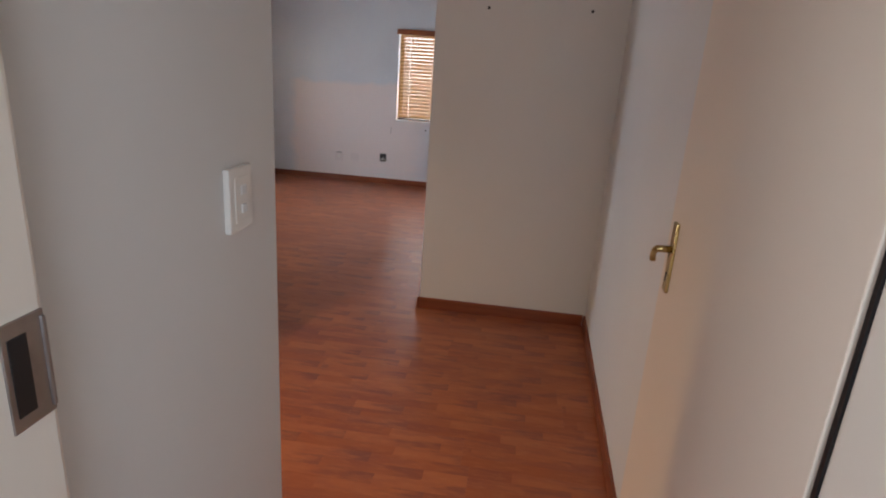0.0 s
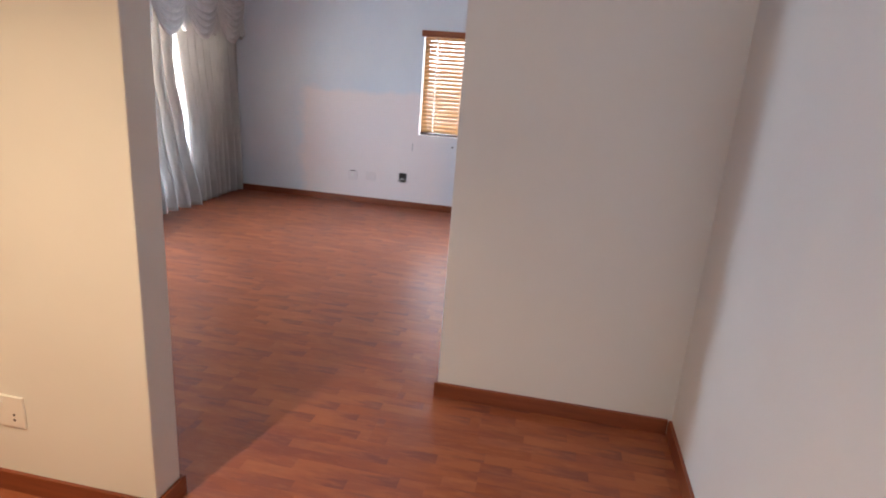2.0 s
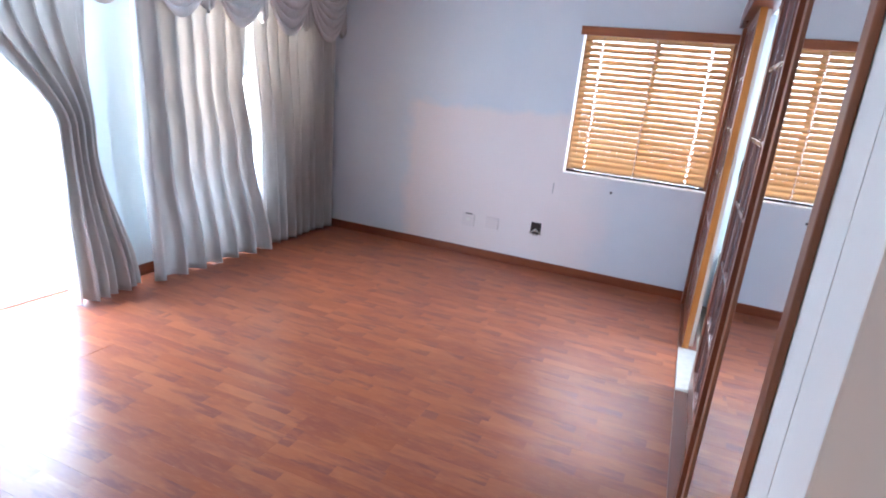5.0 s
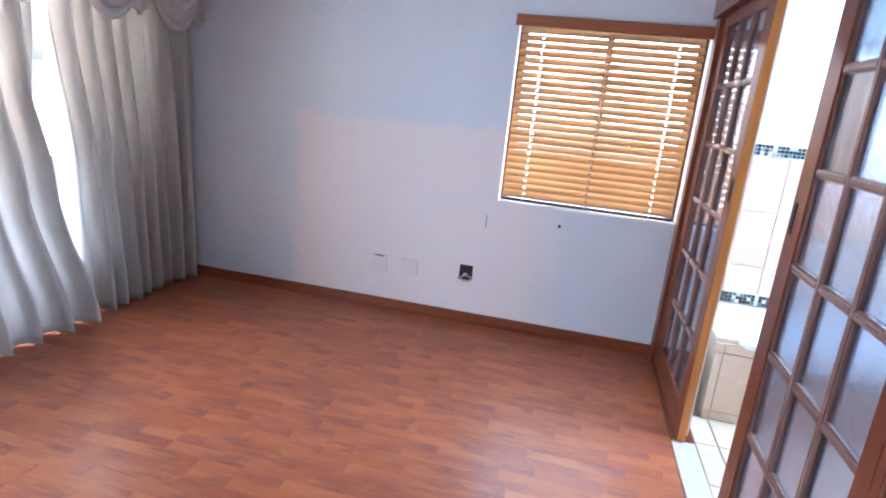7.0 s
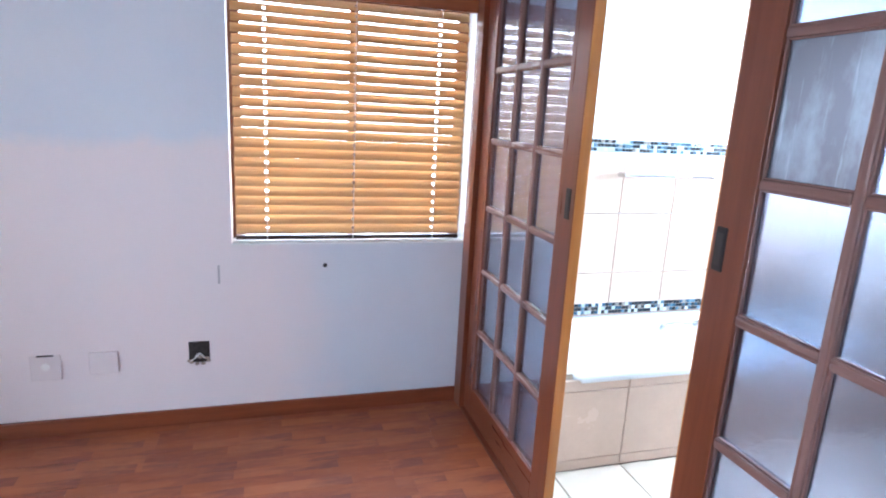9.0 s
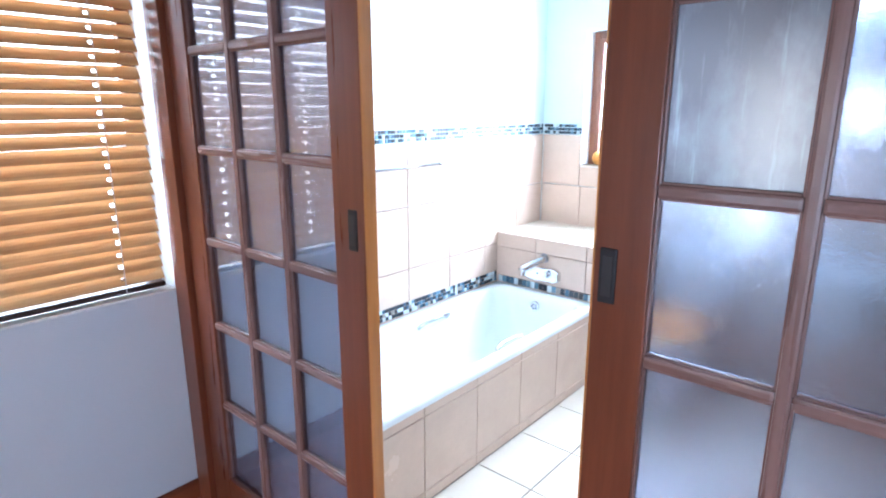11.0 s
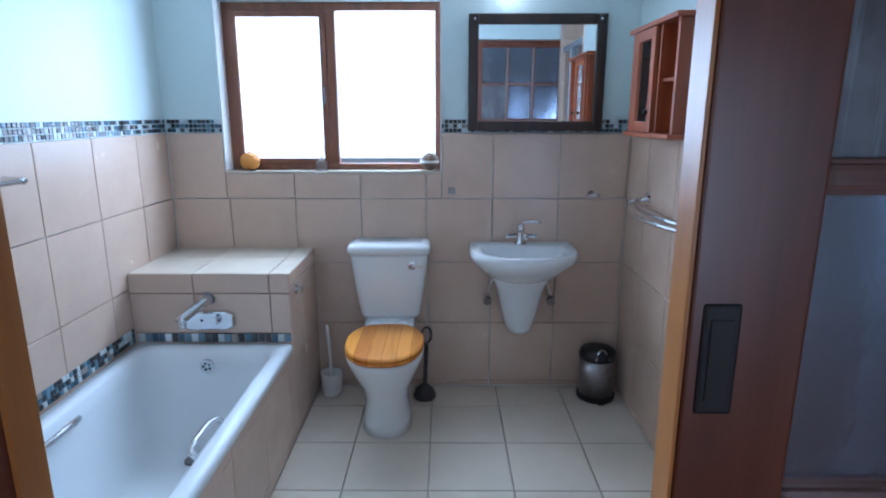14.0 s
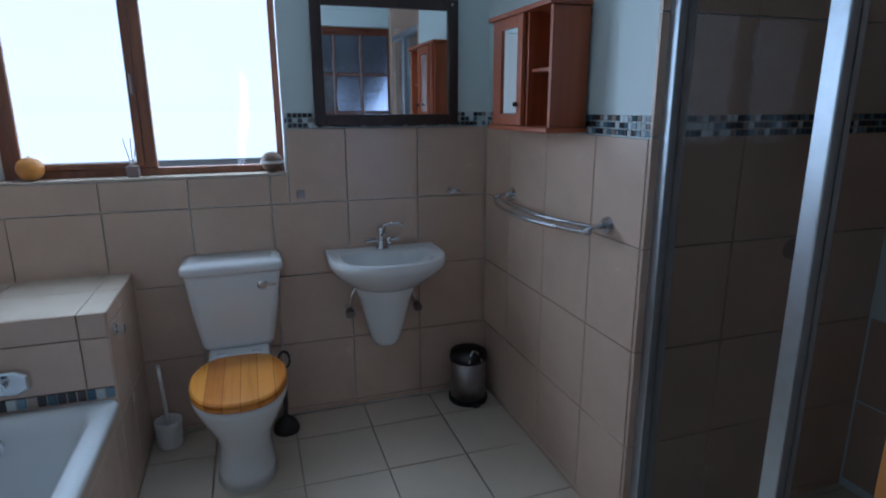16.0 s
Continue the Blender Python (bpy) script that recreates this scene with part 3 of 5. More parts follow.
structure("trim_jamb_far", box(-0.004, 0.06, 8.803, FAR - 0.001, 0.0, 2.10, 0.003), M["leaf"], "dark wooden door jamb at the far wall", "door jamb")

# tall mirror on the bedroom side, beside the opening
mir = thing("wall_mirror", "tall mirror in a reddish wooden frame standing against the wall", "mirror", (-0.002, 4.99, 0.001))
for n, b in (("frame_side", (0, 0.0135, 0, 0.05, 0, 2.04)), ("frame_side", (0, 0.0135, 0.71, 0.76, 0, 2.04)),
             ("frame_rail", (0, 0.0135, 0.05, 0.71, 0, 0.05)), ("frame_rail", (0, 0.0135, 0.05, 0.71, 1.99, 2.04))):
    part(n, box(*b, 0.004), M["window_wood"], mir)
part("mirror_glass", box(0.006, 0.013, 0.051, 0.709, 0.051, 1.989), M["mirror"], mir, "silvered glass")

# ---------------------------------------------------------------- blind window in the far wall
win = thing("window_1", "bright window behind a wooden blind", "window", (0, 0, 0), kind="structure")
fy0, fy1 = FAR + 0.12, FAR + 0.165
for b in ((WX0, WX0 + 0.05, fy0, fy1, WZ0, WZ1), (WX1 - 0.05, WX1, fy0, fy1, WZ0, WZ1), (WX0 + 0.05, WX1 - 0.05, fy0, fy1, WZ0, WZ0 + 0.05),
          (WX0 + 0.05, WX1 - 0.05, fy0, fy1, WZ1 - 0.05, WZ1), (-0.585, -0.545, fy0, fy1, WZ0 + 0.05, WZ1 - 0.05)):
    part("window_frame", box(*b, 0.004), M["window_wood"], win)
p = part("pane", box(WX0 + 0.04, WX1 - 0.04, fy0 + 0.02, fy0 + 0.025, WZ0 + 0.04, WZ1 - 0.04), M["clear"], win)
p.visible_shadow = False
part("window_sill", box(WX0 - 0.0, WX1, FAR + 0.001, fy0 - 0.001, WZ0 - 0.0, WZ0 + 0.008, 0.002), M["ceiling"], win, "white painted sill")

blind = thing("venetian_blind", "nearly closed golden-brown wooden venetian blind with white cords", "blind", (0, FAR, 0))
BX0, BX1 = WX0 + 0.018, WX1 - 0.028
part("valance", box(WX0 - 0.02, WX1 - 0.006, -0.028, -0.002, 1.995, 2.06, 0.004), M["valance"], blind, "dark chipped wooden valance")
part("bottom_rail", box(BX0, BX1, 0.02, 0.062, 0.905, 0.925, 0.004), M["dark_wood"], blind, "dark wooden bottom rail")
slat_bm = bmesh.new()
prof = [(-0.025, 0.0), (-0.012, 0.003), (0.0, 0.004), (0.012, 0.003), (0.025, 0.0), (0.012, 0.0004), (0.0, 0.0014), (-0.012, 0.0004)]
front = [(-0.025, 0.0), (-0.012, 0.003), (-0.007, 0.0034), (-0.007, 0.001), (-0.012, 0.0004)]
rear = [(0.025, 0.0), (0.012, 0.0004), (0.007, 0.001), (0.007, 0.0034), (0.012, 0.003)]
CORDS = (0.14, (BX1 - BX0) / 2, BX1 - BX0 - 0.14)
at = 0.0
for c in CORDS:
    rings([[(x, a, b) for a, b in prof] for x in (at, c - 0.0065)], slat_bm)
    for half in (front, rear):
        rings([[(x, a, b) for a, b in half] for x in (c - 0.0065, c + 0.0065)], slat_bm)
    at = c + 0.0065
rings([[(x, a, b) for a, b in prof] for x in (at, BX1 - BX0)], slat_bm)
bmesh.ops.scale(slat_bm, vec=(1, 1.02, 1), verts=slat_bm.verts)
slat_mesh = mesh_of("slat", slat_bm, M["slat"])
NS = 24
for i in range(NS):
    z = 0.955 + i * 0.0445
    ob = new("slat", slat_mesh)
    ob.parent = blind
    ob.matrix_local = pose(BX0 + random.uniform(-0.002, 0.002), 0.041, z, 55 + random.uniform(-2, 2), 0, 0)
for x in (BX0 + 0.14, (BX0 + BX1) / 2, BX1 - 0.14):
    for y in (0.0135, 0.0685):
        part("ladder_cord", tube([(x, y, 0.91), (x, y, 2.0)], 0.0016, 6), M["white_plastic"], blind)

# ---------------------------------------------------------------- wall fittings on the far wall


def blank_plate(x0, x1, z0, z1, label, slit):
    th = thing("cover_plate", label, "cover plate", (x0, FAR, z0))
    w, h = x1 - x0, z1 - z0
    part("plate", box(0, w, -0.010, 0.0, 0, h, 0.004), M["patch"], th)
    if slit:
        part("slit", box(w * 0.25, w * 0.8, -0.013, -0.0105, h - 0.006, h + 0.002), M["hole"], th, "dark open slit above the plate")
        part("screw_ring", lathe((0, 0, 0), [(0.018, 0.0), (0.018, 0.003), (0.012, 0.004)], 16), M["white_plastic"], th).matrix_local = pose(w / 2, -0.0105, h * 0.55, 90)
    return th


blank_plate(-1.985, -1.865, 0.275, 0.395, "painted-over white cover plate with a dark slit", True)
blank_plate(-1.755, -1.635, 0.29, 0.395, "painted-over blank white cover plate", False)
hole = thing("socket_box", "open dark socket hole with loose wires in the wall", "socket hole", (-1.29, FAR, 0.365))
part("recess", box(-0.046, 0.046, -0.004, -0.001, -0.05, 0.055, 0.001), M["hole"], hole)
bm = bmesh.new()
for k in range(9):
    a = random.uniform(0, 6.28)
    ball((0.042 * math.cos(a), -0.004, -0.04 + 0.018 * math.sin(a)), random.uniform(0.007, 0.014), bm, 0.6, 8)
part("broken_plaster", bm, M["grout"], hole, "crumbled plaster edge")
part("wire", tube(arc((-0.02, -0.006, -0.03), (0.0, -0.03, 0.03), (0.022, -0.008, -0.028)), 0.003, 6), M["white_plastic"], hole)
part("wire", tube(arc((-0.062, -0.008, -0.052), (-0.03, -0.018, -0.035), (0.0, -0.006, -0.01)), 0.0025, 6), M["white_plastic"], hole)


def nail(name, x, y, z, r, label):
    th = thing(name, label, "nail", (x, y, z))
    part("shank", cyl((0, 0.0, 0), (0, -0.02, 0), r * 0.5, seg=8), M["steel_dull"], th)
    part("head", cyl((0, -0.02, 0), (0, -0.024, 0), r, seg=10), M["rubber"], th)
    return th


nail("wall_plug", -0.707, FAR, 0.785, 0.011, "dark wall plug in the far wall")
nail("nail", 0.33, 4.715, 1.96, 0.009, "small nail in the beige wall")
nail("nail", 0.93, 4.715, 1.97, 0.009, "small nail in the beige wall")
sc = thing("scuff_mark", "grey rubbed scuff on the far wall", "scuff", (-1.19, FAR, 0.70))
part("smear", box(-0.006, 0.004, -0.0015, -0.0004, 0, 0.09, 0.0004), M["scuff"], sc)

# ---------------------------------------------------------------- curtains


def smooth(t):
    t = min(max(t, 0.0), 1.0)
    return t * t * (3 - 2 * t)


def along(table, z):
    """Interpolates a short table of (z, value), z falling."""
    for (za, a), (zb, b) in zip(table, table[1:]):
        if za >= z >= zb:
            return a + (b - a) * smooth((za - z) / (za - zb))
    return table[-1][1] if z < table[-1][0] else table[0][1]


def curtain(label, left, right, folds, depth, x, top=2.3, bottom=0.02, seed=1):
    rnd = random.Random(seed)
    nu, nv = folds * 12, 40
    ph = [rnd.uniform(0.6, 1.35) for _ in range(folds + 1)]
    wob = [rnd.uniform(-1, 1) for _ in range(folds + 1)]
    bm = bmesh.new()
    grid = []
    for v in range(nv + 1):
        z = top + (bottom - top) * v / nv
        a, b = along(left, z), along(right, z)
        row = []
        for u in range(nu + 1):
            s = u / nu
            k = s * folds
            i = int(min(k, folds - 1e-6))
            amp = depth * (ph[i] * (1 - (k - i)) + ph[i + 1] * (k - i))
            amp *= 0.6 + 0.5 * smooth((top - z) / 1.6)
            bend = 0.06 * math.sin(1.5 * z + seed) + 0.02 * math.sin(3.1 * z + 2.0 * s * folds)
            ang = 2 * math.pi * (k + bend)
            yy = a + (b - a) * (s + 0.18 / folds * math.sin(ang + 1.1))
            xx = x + amp * math.sin(ang) + 0.36 * amp * math.sin(2 * ang + wob[i]) + 0.13 * amp * math.sin(3 * ang + 2 * wob[i] + 1.5 * z)
            zz = z if v < nv else z + 0.012 * math.sin(ang + 0.6)
            row.append(bm.verts.new((xx, yy, zz)))
        grid.append(row)
    for r0, r1 in zip(grid, grid[1:]):
        for i in range(nu):
            bm.faces.new((r0[i], r0[i + 1], r1[i + 1], r1[i]))
    th = thing("curtain", label, "curtain", (0, 0, 0), "bedroom curtains")
    cl = part("drape", bm, M["curtain"], th, "", True)
    cl.modifiers.new("thickness", 'SOLIDIFY').thickness = 0.003
    return th


CX = LEFT + 0.17
curtain("grey-beige satin curtain tied back beside the patio door", [(2.3, 5.45), (1.75, 5.66), (1.08, 6.12), (0.75, 6.13), (0.0, 6.16)],
        [(2.3, 6.40), (1.6, 6.36), (1.0, 6.38), (0.0, 6.62)], 6, 0.075, CX, seed=3)
curtain("grey-beige satin curtain hanging at the patio door", [(2.3, 4.5), (0.0, 4.6)],
        [(2.3, 5.38), (1.48, 5.47), (1.0, 5.52), (0.5, 5.58), (0.0, 5.66)], 7, 0.05, CX, seed=9)
curtain("long grey-beige satin curtain before the side window", [(2.3, 6.60), (1.0, 6.64), (0.0, 6.72)],
        [(2.3, 7.57), (1.4, 7.59), (0.9, 7.68), (0.0, 7.92)], 7, 0.066, CX + 0.03, bottom=0.006, seed=4)
curtain("long grey-beige satin curtain reaching the corner", [(2.3, 7.67), (1.8, 7.69), (0.85, 7.80), (0.0, 7.86)],
        [(2.3, 8.86), (0.0, 8.885)], 9, 0.055, CX - 0.02, bottom=0.006, seed=5)


def swag(y0, y1, top, drop, x, seed, label):
    """Draped festoon of satin with nested folds."""
    rnd = random.Random(seed)
    bm = bmesh.new()
    nu, nv = 28, 44
    grid = []
    for v in range(nv + 1):
        t = v / nv
        row = []
        for u in range(nu + 1):
            s = u / nu
            sag = (4 * s * (1 - s)) ** 0.72
            dev = 0.05 * (1 - t) * (s - 0.5)
            ang = t * 6.5 * 2 * math.pi + 0.6 * math.sin(6 * s + seed)
            z = top - 0.02 * t - drop * sag * (0.08 + 0.92 * t) + 0.006 * math.cos(ang)
            xx = x + 0.05 * sag * (0.35 + 0.65 * math.sin(math.pi * min(t * 1.1, 1.0))) + 0.013 * math.sin(ang) * min(1.0, 4 * s * (1 - s) + 0.25)
            row.append(bm.verts.new((xx, y0 + (y1 - y0) * (s + dev), z)))
        grid.append(row)
    for r0, r1 in zip(grid, grid[1:]):
        for i in range(nu):
            bm.faces.new((r0[i], r0[i + 1], r1[i + 1], r1[i]))
    th = thing("curtain_swag", label, "curtain swag", (0, 0, 0), "swags of the curtain pelmet")
    part("drapery", bm, M["swag"], th, "", True).modifiers.new("thickness", 'SOLIDIFY').thickness = 0.003
    return th


def jabot(y, top, drop, x, w, seed):
    """Narrow pleated tail that hangs between two swags."""
    bm = bmesh.new()
    grid = []
    for v in range(15):
        t = v / 14
        row = []
        for u in range(17):
            s = u / 16
            z = top - drop * t * (1 - 0.30 * abs(2 * s - 1) ** 1.5)
            row.append(bm.verts.new((x + 0.02 * math.sin(s * 6 * math.pi) * (0.4 + t), y + w * (s - 0.5) * (0.7 + 0.3 * t), z)))
        grid.append(row)
    for r0, r1 in zip(grid, grid[1:]):
        for i in range(16):
            bm.faces.new((r0[i], r0[i + 1], r1[i + 1], r1[i]))
    th = thing("curtain_tail", "short pleated satin tail between swags", "curtain tail", (0, 0, 0), "tails of the curtain pelmet")
    part("drapery", bm, M["swag"], th, "", True).modifiers.new("thickness", 'SOLIDIFY').thickness = 0.003


SX = CX + 0.10
for i in range(8):
    y0 = 4.46 + i * 0.55
    swag(y0 - 0.03, y0 + 0.58, 2.26, 0.47, SX, i, "draped grey-beige satin swag of the curtain pelmet")
    jabot(y0 + 0.55, 2.26, 0.44, SX - 0.025, 0.13, i)
structure("trim_pelmet", box(LEFT + 0.002, SX - 0.07, 4.4, FAR - 0.03, 2.27, 2.31, 0.004), M["ceiling"], "white pelmet board above the curtains", "pelmet")

# patio door and side window behind the curtains
for n, y0, y1, z0, z1, bars in (("window_2", 4.95, 6.4, 0.0, 2.1, (5.66,)), ("window_3", 7.05, 8.12, 0.32, 2.1, (7.52,)), ("window_5", 8.12, 8.5, 0.88, 2.1, ())):
    w = thing(n, "bright window behind the curtains", "window", (0, 0, 0), kind="structure")
    xa, xb = LEFT - 0.16, LEFT - 0.11
    for b in ((xa, xb, y0, y0 + 0.05, z0, z1), (xa, xb, y1 - 0.05, y1, z0, z1), (xa, xb, y0 + 0.05, y1 - 0.05, z0, z0 + 0.05), (xa, xb, y0 + 0.05, y1 - 0.05, z1 - 0.05, z1)):
        part("window_frame", box(*b, 0.004), M["ceiling"], w)
    for y in bars:
        part("window_frame", box(xa, xb, y - 0.02, y + 0.02, z0 + 0.05, z1 - 0.05, 0.004), M["ceiling"], w)
    p = part("pane", box(xa + 0.02, xa + 0.025, y0 + 0.04, y1 - 0.04, z0 + 0.04, z1 - 0.04), M["clear"], w)
    p.visible_shadow = False

# Glowing sheet added outside so that the patio gap reads white.
glare = bpy.data.materials.new("glowing_backdrop")
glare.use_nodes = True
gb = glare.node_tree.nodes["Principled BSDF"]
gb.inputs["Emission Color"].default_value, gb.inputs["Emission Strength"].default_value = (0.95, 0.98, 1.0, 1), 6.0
structure("backdrop", box(-7.1, -7.0, 2.0, 9.5, -0.2, 4.2), glare, "plain glowing white backdrop beyond the patio door", "backdrop")

# ---------------------------------------------------------------- entrance doorway, door, switch
fr = thing("door_1", "open cream door frame with a steel strike plate", "door frame", (0, 0, 0), kind="structure")
part("frame_post", box(0.071, 0.13, 1.405, 1.512, 0.0, 2.06, 0.006), M["cream"], fr)
part("frame_post", box(0.988, 1.06, 1.405, 1.642, 0.0, 2.06, 0.006), M["cream"], fr)
part("frame_head", box(0.071, 1.06, 1.405, 1.512, 2.06, 2.12, 0.004), M["cream"], fr)
# No real seal: this black strip paints the shade of the hinge gap.
part("gap_shade", box(0.9865, 0.992, 1.6425, 1.651, 0.0, 2.06), M["black"], fr, "black strip in place of the shade in the hinge gap")
st = part("strike_plate", box(0.1285, 0.132, 1.455, 1.509, 1.218, 1.337, 0.0015), M["steel_dull"], fr, "worn steel strike plate")
part("strike_hole", box(0.1321, 0.1332, 1.462, 1.484, 1.234, 1.320), M["black"], st)
part("strike_lip", box(0.1285, 0.135, 1.503, 1.5085, 1.225, 1.33, 0.002), M["steel_dull"], st)
dr = thing("passage_door", "cream painted door standing open against the passage wall", "door", (0.985, 1.66, 0.012))
part("leaf", box(0, 0.04, 0, 0.80, 0, 2.03, 0.003), M["door_white"], dr)
hd = part("handle_plate", box(-0.008, 0.0, 0.714, 0.748, 1.108, 1.28, 0.004), M["brass"], dr, "worn brass back plate")
part("lever", tube([(-0.006, 0.731, 1.214), (-0.028, 0.731, 1.214), (-0.038, 0.732, 1.213), (-0.042, 0.735, 1.209)], 0.0085, 10), M["brass"], hd, "brass lever", True)
part("lever_tip", tube([(-0.042, 0.734, 1.211), (-0.044, 0.738, 1.195), (-0.042, 0.743, 1.182)], 0.0072, 10), M["brass"], hd)
part("keyhole", box(-0.0092, -0.0082, 0.727, 0.735, 1.135, 1.157), M["black"], hd)
for z in (0.25, 1.8):
    part("hinge", cyl((0.0, -0.006, z), (0.0, -0.006, z + 0.1), 0.007, seg=10), M["steel_dull"], dr)
sw = thing("light_switch", "white plastic double light switch on the wall stub", "light switch", (0.07, 2.043, 1.336))
part("plate", box(0, 0.013, -0.046, 0.046, -0.062, 0.062, 0.004), M["white_plastic"], sw)
part("rim", box(0.013, 0.015, -0.027, 0.030, -0.044, 0.044, 0.001), M["white_plastic"], sw)
for z in (-0.018, 0.018):
    part("rocker", box(0.0152, 0.0185, -0.008, 0.012, z - 0.009, z + 0.009, 0.002), M["ceramic"], sw)
# No lamp is seen here: added where the pier's shadow edge points back.
hl = thing("assumed_hall_lamp", "assumed, unseen ceiling lamp with a shallow white dish in the side hall", "ceiling lamp", (-1.0, 2.35, H - 0.002))
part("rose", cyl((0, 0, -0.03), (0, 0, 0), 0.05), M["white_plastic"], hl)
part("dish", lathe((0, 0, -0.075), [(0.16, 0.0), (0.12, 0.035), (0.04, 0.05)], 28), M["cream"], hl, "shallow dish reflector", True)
bl = bpy.data.lights.new("assumed_hall_bulb", 'SPOT')
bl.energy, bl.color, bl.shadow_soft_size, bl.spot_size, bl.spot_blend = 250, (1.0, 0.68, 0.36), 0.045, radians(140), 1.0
new("assumed_hall_bulb", bl).location = (-1.0, 2.35, H - 0.14)

# ---------------------------------------------------------------- bathroom: window, bath, toilet, basin
bw = thing("window_4", "bright bathroom window with brown wooden frame", "window", (0, 0, 0), kind="structure")
xa, xb = EAST + 0.10, EAST + 0.15
for b in ((xa, xb, YW0, YW0 + 0.035, ZW0, ZW1), (xa, xb, YW1 - 0.045, YW1, ZW0, ZW1), (xa, xb, YW0 + 0.035, YW1 - 0.045, ZW0, ZW0 + 0.035),
          (xa, xb, YW0 + 0.035, YW1 - 0.045, ZW1 - 0.04, ZW1), (xa - 0.005, xb, 8.03, 8.075, ZW0 + 0.035, ZW1 - 0.04)):
    part("window_frame", box(*b, 0.004), M["window_wood"], bw)
sash = part("sash", box(xa - 0.01, xa + 0.012, 8.076, 8.108, ZW0 + 0.036, ZW1 - 0.042, 0.003), M["window_wood"], bw)
for b in ((8.524, 8.554, ZW0 + 0.036, ZW1 - 0.042), (8.108, 8.524, ZW0 + 0.036, ZW0 + 0.062), (8.108, 8.524, ZW1 - 0.07, ZW1 - 0.042)):
    part("sash", box(xa - 0.01, xa + 0.012, b[0], b[1], b[2], b[3], 0.003), M["window_wood"], bw)
part("stay", tube([(xa - 0.02, 8.09, 1.52), (xa - 0.025, 8.09, 1.60)], 0.005, 8), M["steel_dull"], bw)
for y0, y1 in ((YW0 + 0.03, 8.035), (8.07, YW1 - 0.04)):
    p = part("pane", box(xa + 0.02, xa + 0.024, y0, y1, ZW0 + 0.03, ZW1 - 0.035), M["clear"], bw)
    p.visible_shadow = False
part("window_sill", box(EAST + 0.001, xa - 0.001, YW0 + 0.001, YW1 - 0.001, ZW0 - 0.005, ZW0 + 0.004, 0.002), M["floor_tile"], bw, "tiled white sill")
for y in (YW0 + 0.0005, YW1 - 0.0075):
    part("reveal", box(EAST + 0.001, xa - 0.001, y, y + 0.007, ZW0 + 0.005, ZW1 - 0.001), M["ceiling"], bw, "white painted reveal")


def rrect(cx, cy, hx, hy, r, z, n=8):
    pts = []
    for sx, sy, a0 in ((1, 1, 0), (-1, 1, 90), (-1, -1, 180), (1, -1, 270)):
        for k in range(n + 1):
            a = radians(a0 + 90 * k / n)
            pts.append((cx + sx * (hx - r) + r * math.cos(a), cy + sy * (hy - r) + r * math.sin(a), z))
    return pts


BATH_X0, BATH_X1, BATH_Y0, BATH_Y1 = 0.30, 2.022, 8.16, 8.868
bth = thing("bathtub", "white built-in bathtub behind a tiled panel", "bathtub", (0, 0, 0))
cx, cy = (BATH_X0 + BATH_X1) / 2, (BATH_Y0 + BATH_Y1) / 2
hx, hy = (BATH_X1 - BATH_X0) / 2, (BATH_Y1 - BATH_Y0) / 2
loops = [rrect(cx, cy, hx - 0.004, hy - 0.004, 0.03, 0.425), rrect(cx, cy, hx, hy, 0.03, 0.445), rrect(cx, cy, hx - 0.006, hy - 0.006, 0.03, 0.462),
         rrect(cx, cy, hx - 0.05, hy - 0.055, 0.10, 0.463), rrect(cx, cy, hx - 0.065, hy - 0.07, 0.11, 0.452), rrect(cx, cy, hx - 0.085, hy - 0.085, 0.12, 0.40),
         rrect(cx + 0.03, cy, hx - 0.14, hy - 0.11, 0.14, 0.22), rrect(cx + 0.04, cy, hx - 0.21, hy - 0.15, 0.15, 0.10), rrect(cx + 0.04, cy, hx - 0.29, hy - 0.21, 0.12, 0.072)]
part("tub", rings(loops, caps=(False, True)), M["enamel"], bth, "glossy white tub", True)
ov = part("overflow", cyl((1.912, 8.512, 0.401), (1.90, 8.512, 0.40), 0.031), M["chrome"], bth, "round chrome overflow")
for k in range(5):
    a = 2 * math.pi * k / 5
    part("slot", cyl((1.8995, 8.512 + 0.015 * math.cos(a), 0.40 + 0.015 * math.sin(a)), (1.8985, 8.512 + 0.015 * math.cos(a), 0.40 + 0.015 * math.sin(a)), 0.006, seg=8), M["black"], ov)
part("drain", cyl((1.70, 8.515, 0.070), (1.70, 8.515, 0.079), 0.036), M["steel_dull"], bth, "dull waste plug")
for y, s in ((8.245, 1), (8.79, -1)):
    part("grab_handle", tube([(1.19, y, 0.40), (1.20, y + s * 0.03, 0.43), (1.25, y + s * 0.04, 0.437), (1.36, y + s * 0.04, 0.437), (1.41, y + s * 0.03, 0.43), (1.42, y, 0.40)], 0.011, 10), M["chrome"], bth, "chrome grab handle", True)

# ledge behind the bath's foot, with mixer
led = structure("wall_ledge", box(2.036, EAST + 0.01, 8.177, BN + 0.01, 0.0, 0.772), M["grout"], "low tiled ledge at the foot of the bath", "ledge")
structure("wall_bath_panel", box(0.19, 2.036, 8.177, 8.20, 0.0, 0.43), M["grout"], "tiled bath panel", "bath panel")
structure("wall_bath_head", box(0.191, 0.298, 8.2, BN, 0.0, 0.455), M["floor_tile"], "tiled ledge at the head of the bath", "ledge")
mx = thing("bath_mixer", "chrome wall mixer with lever on the tiled ledge", "tap", (2.024, 8.532, 0.575))
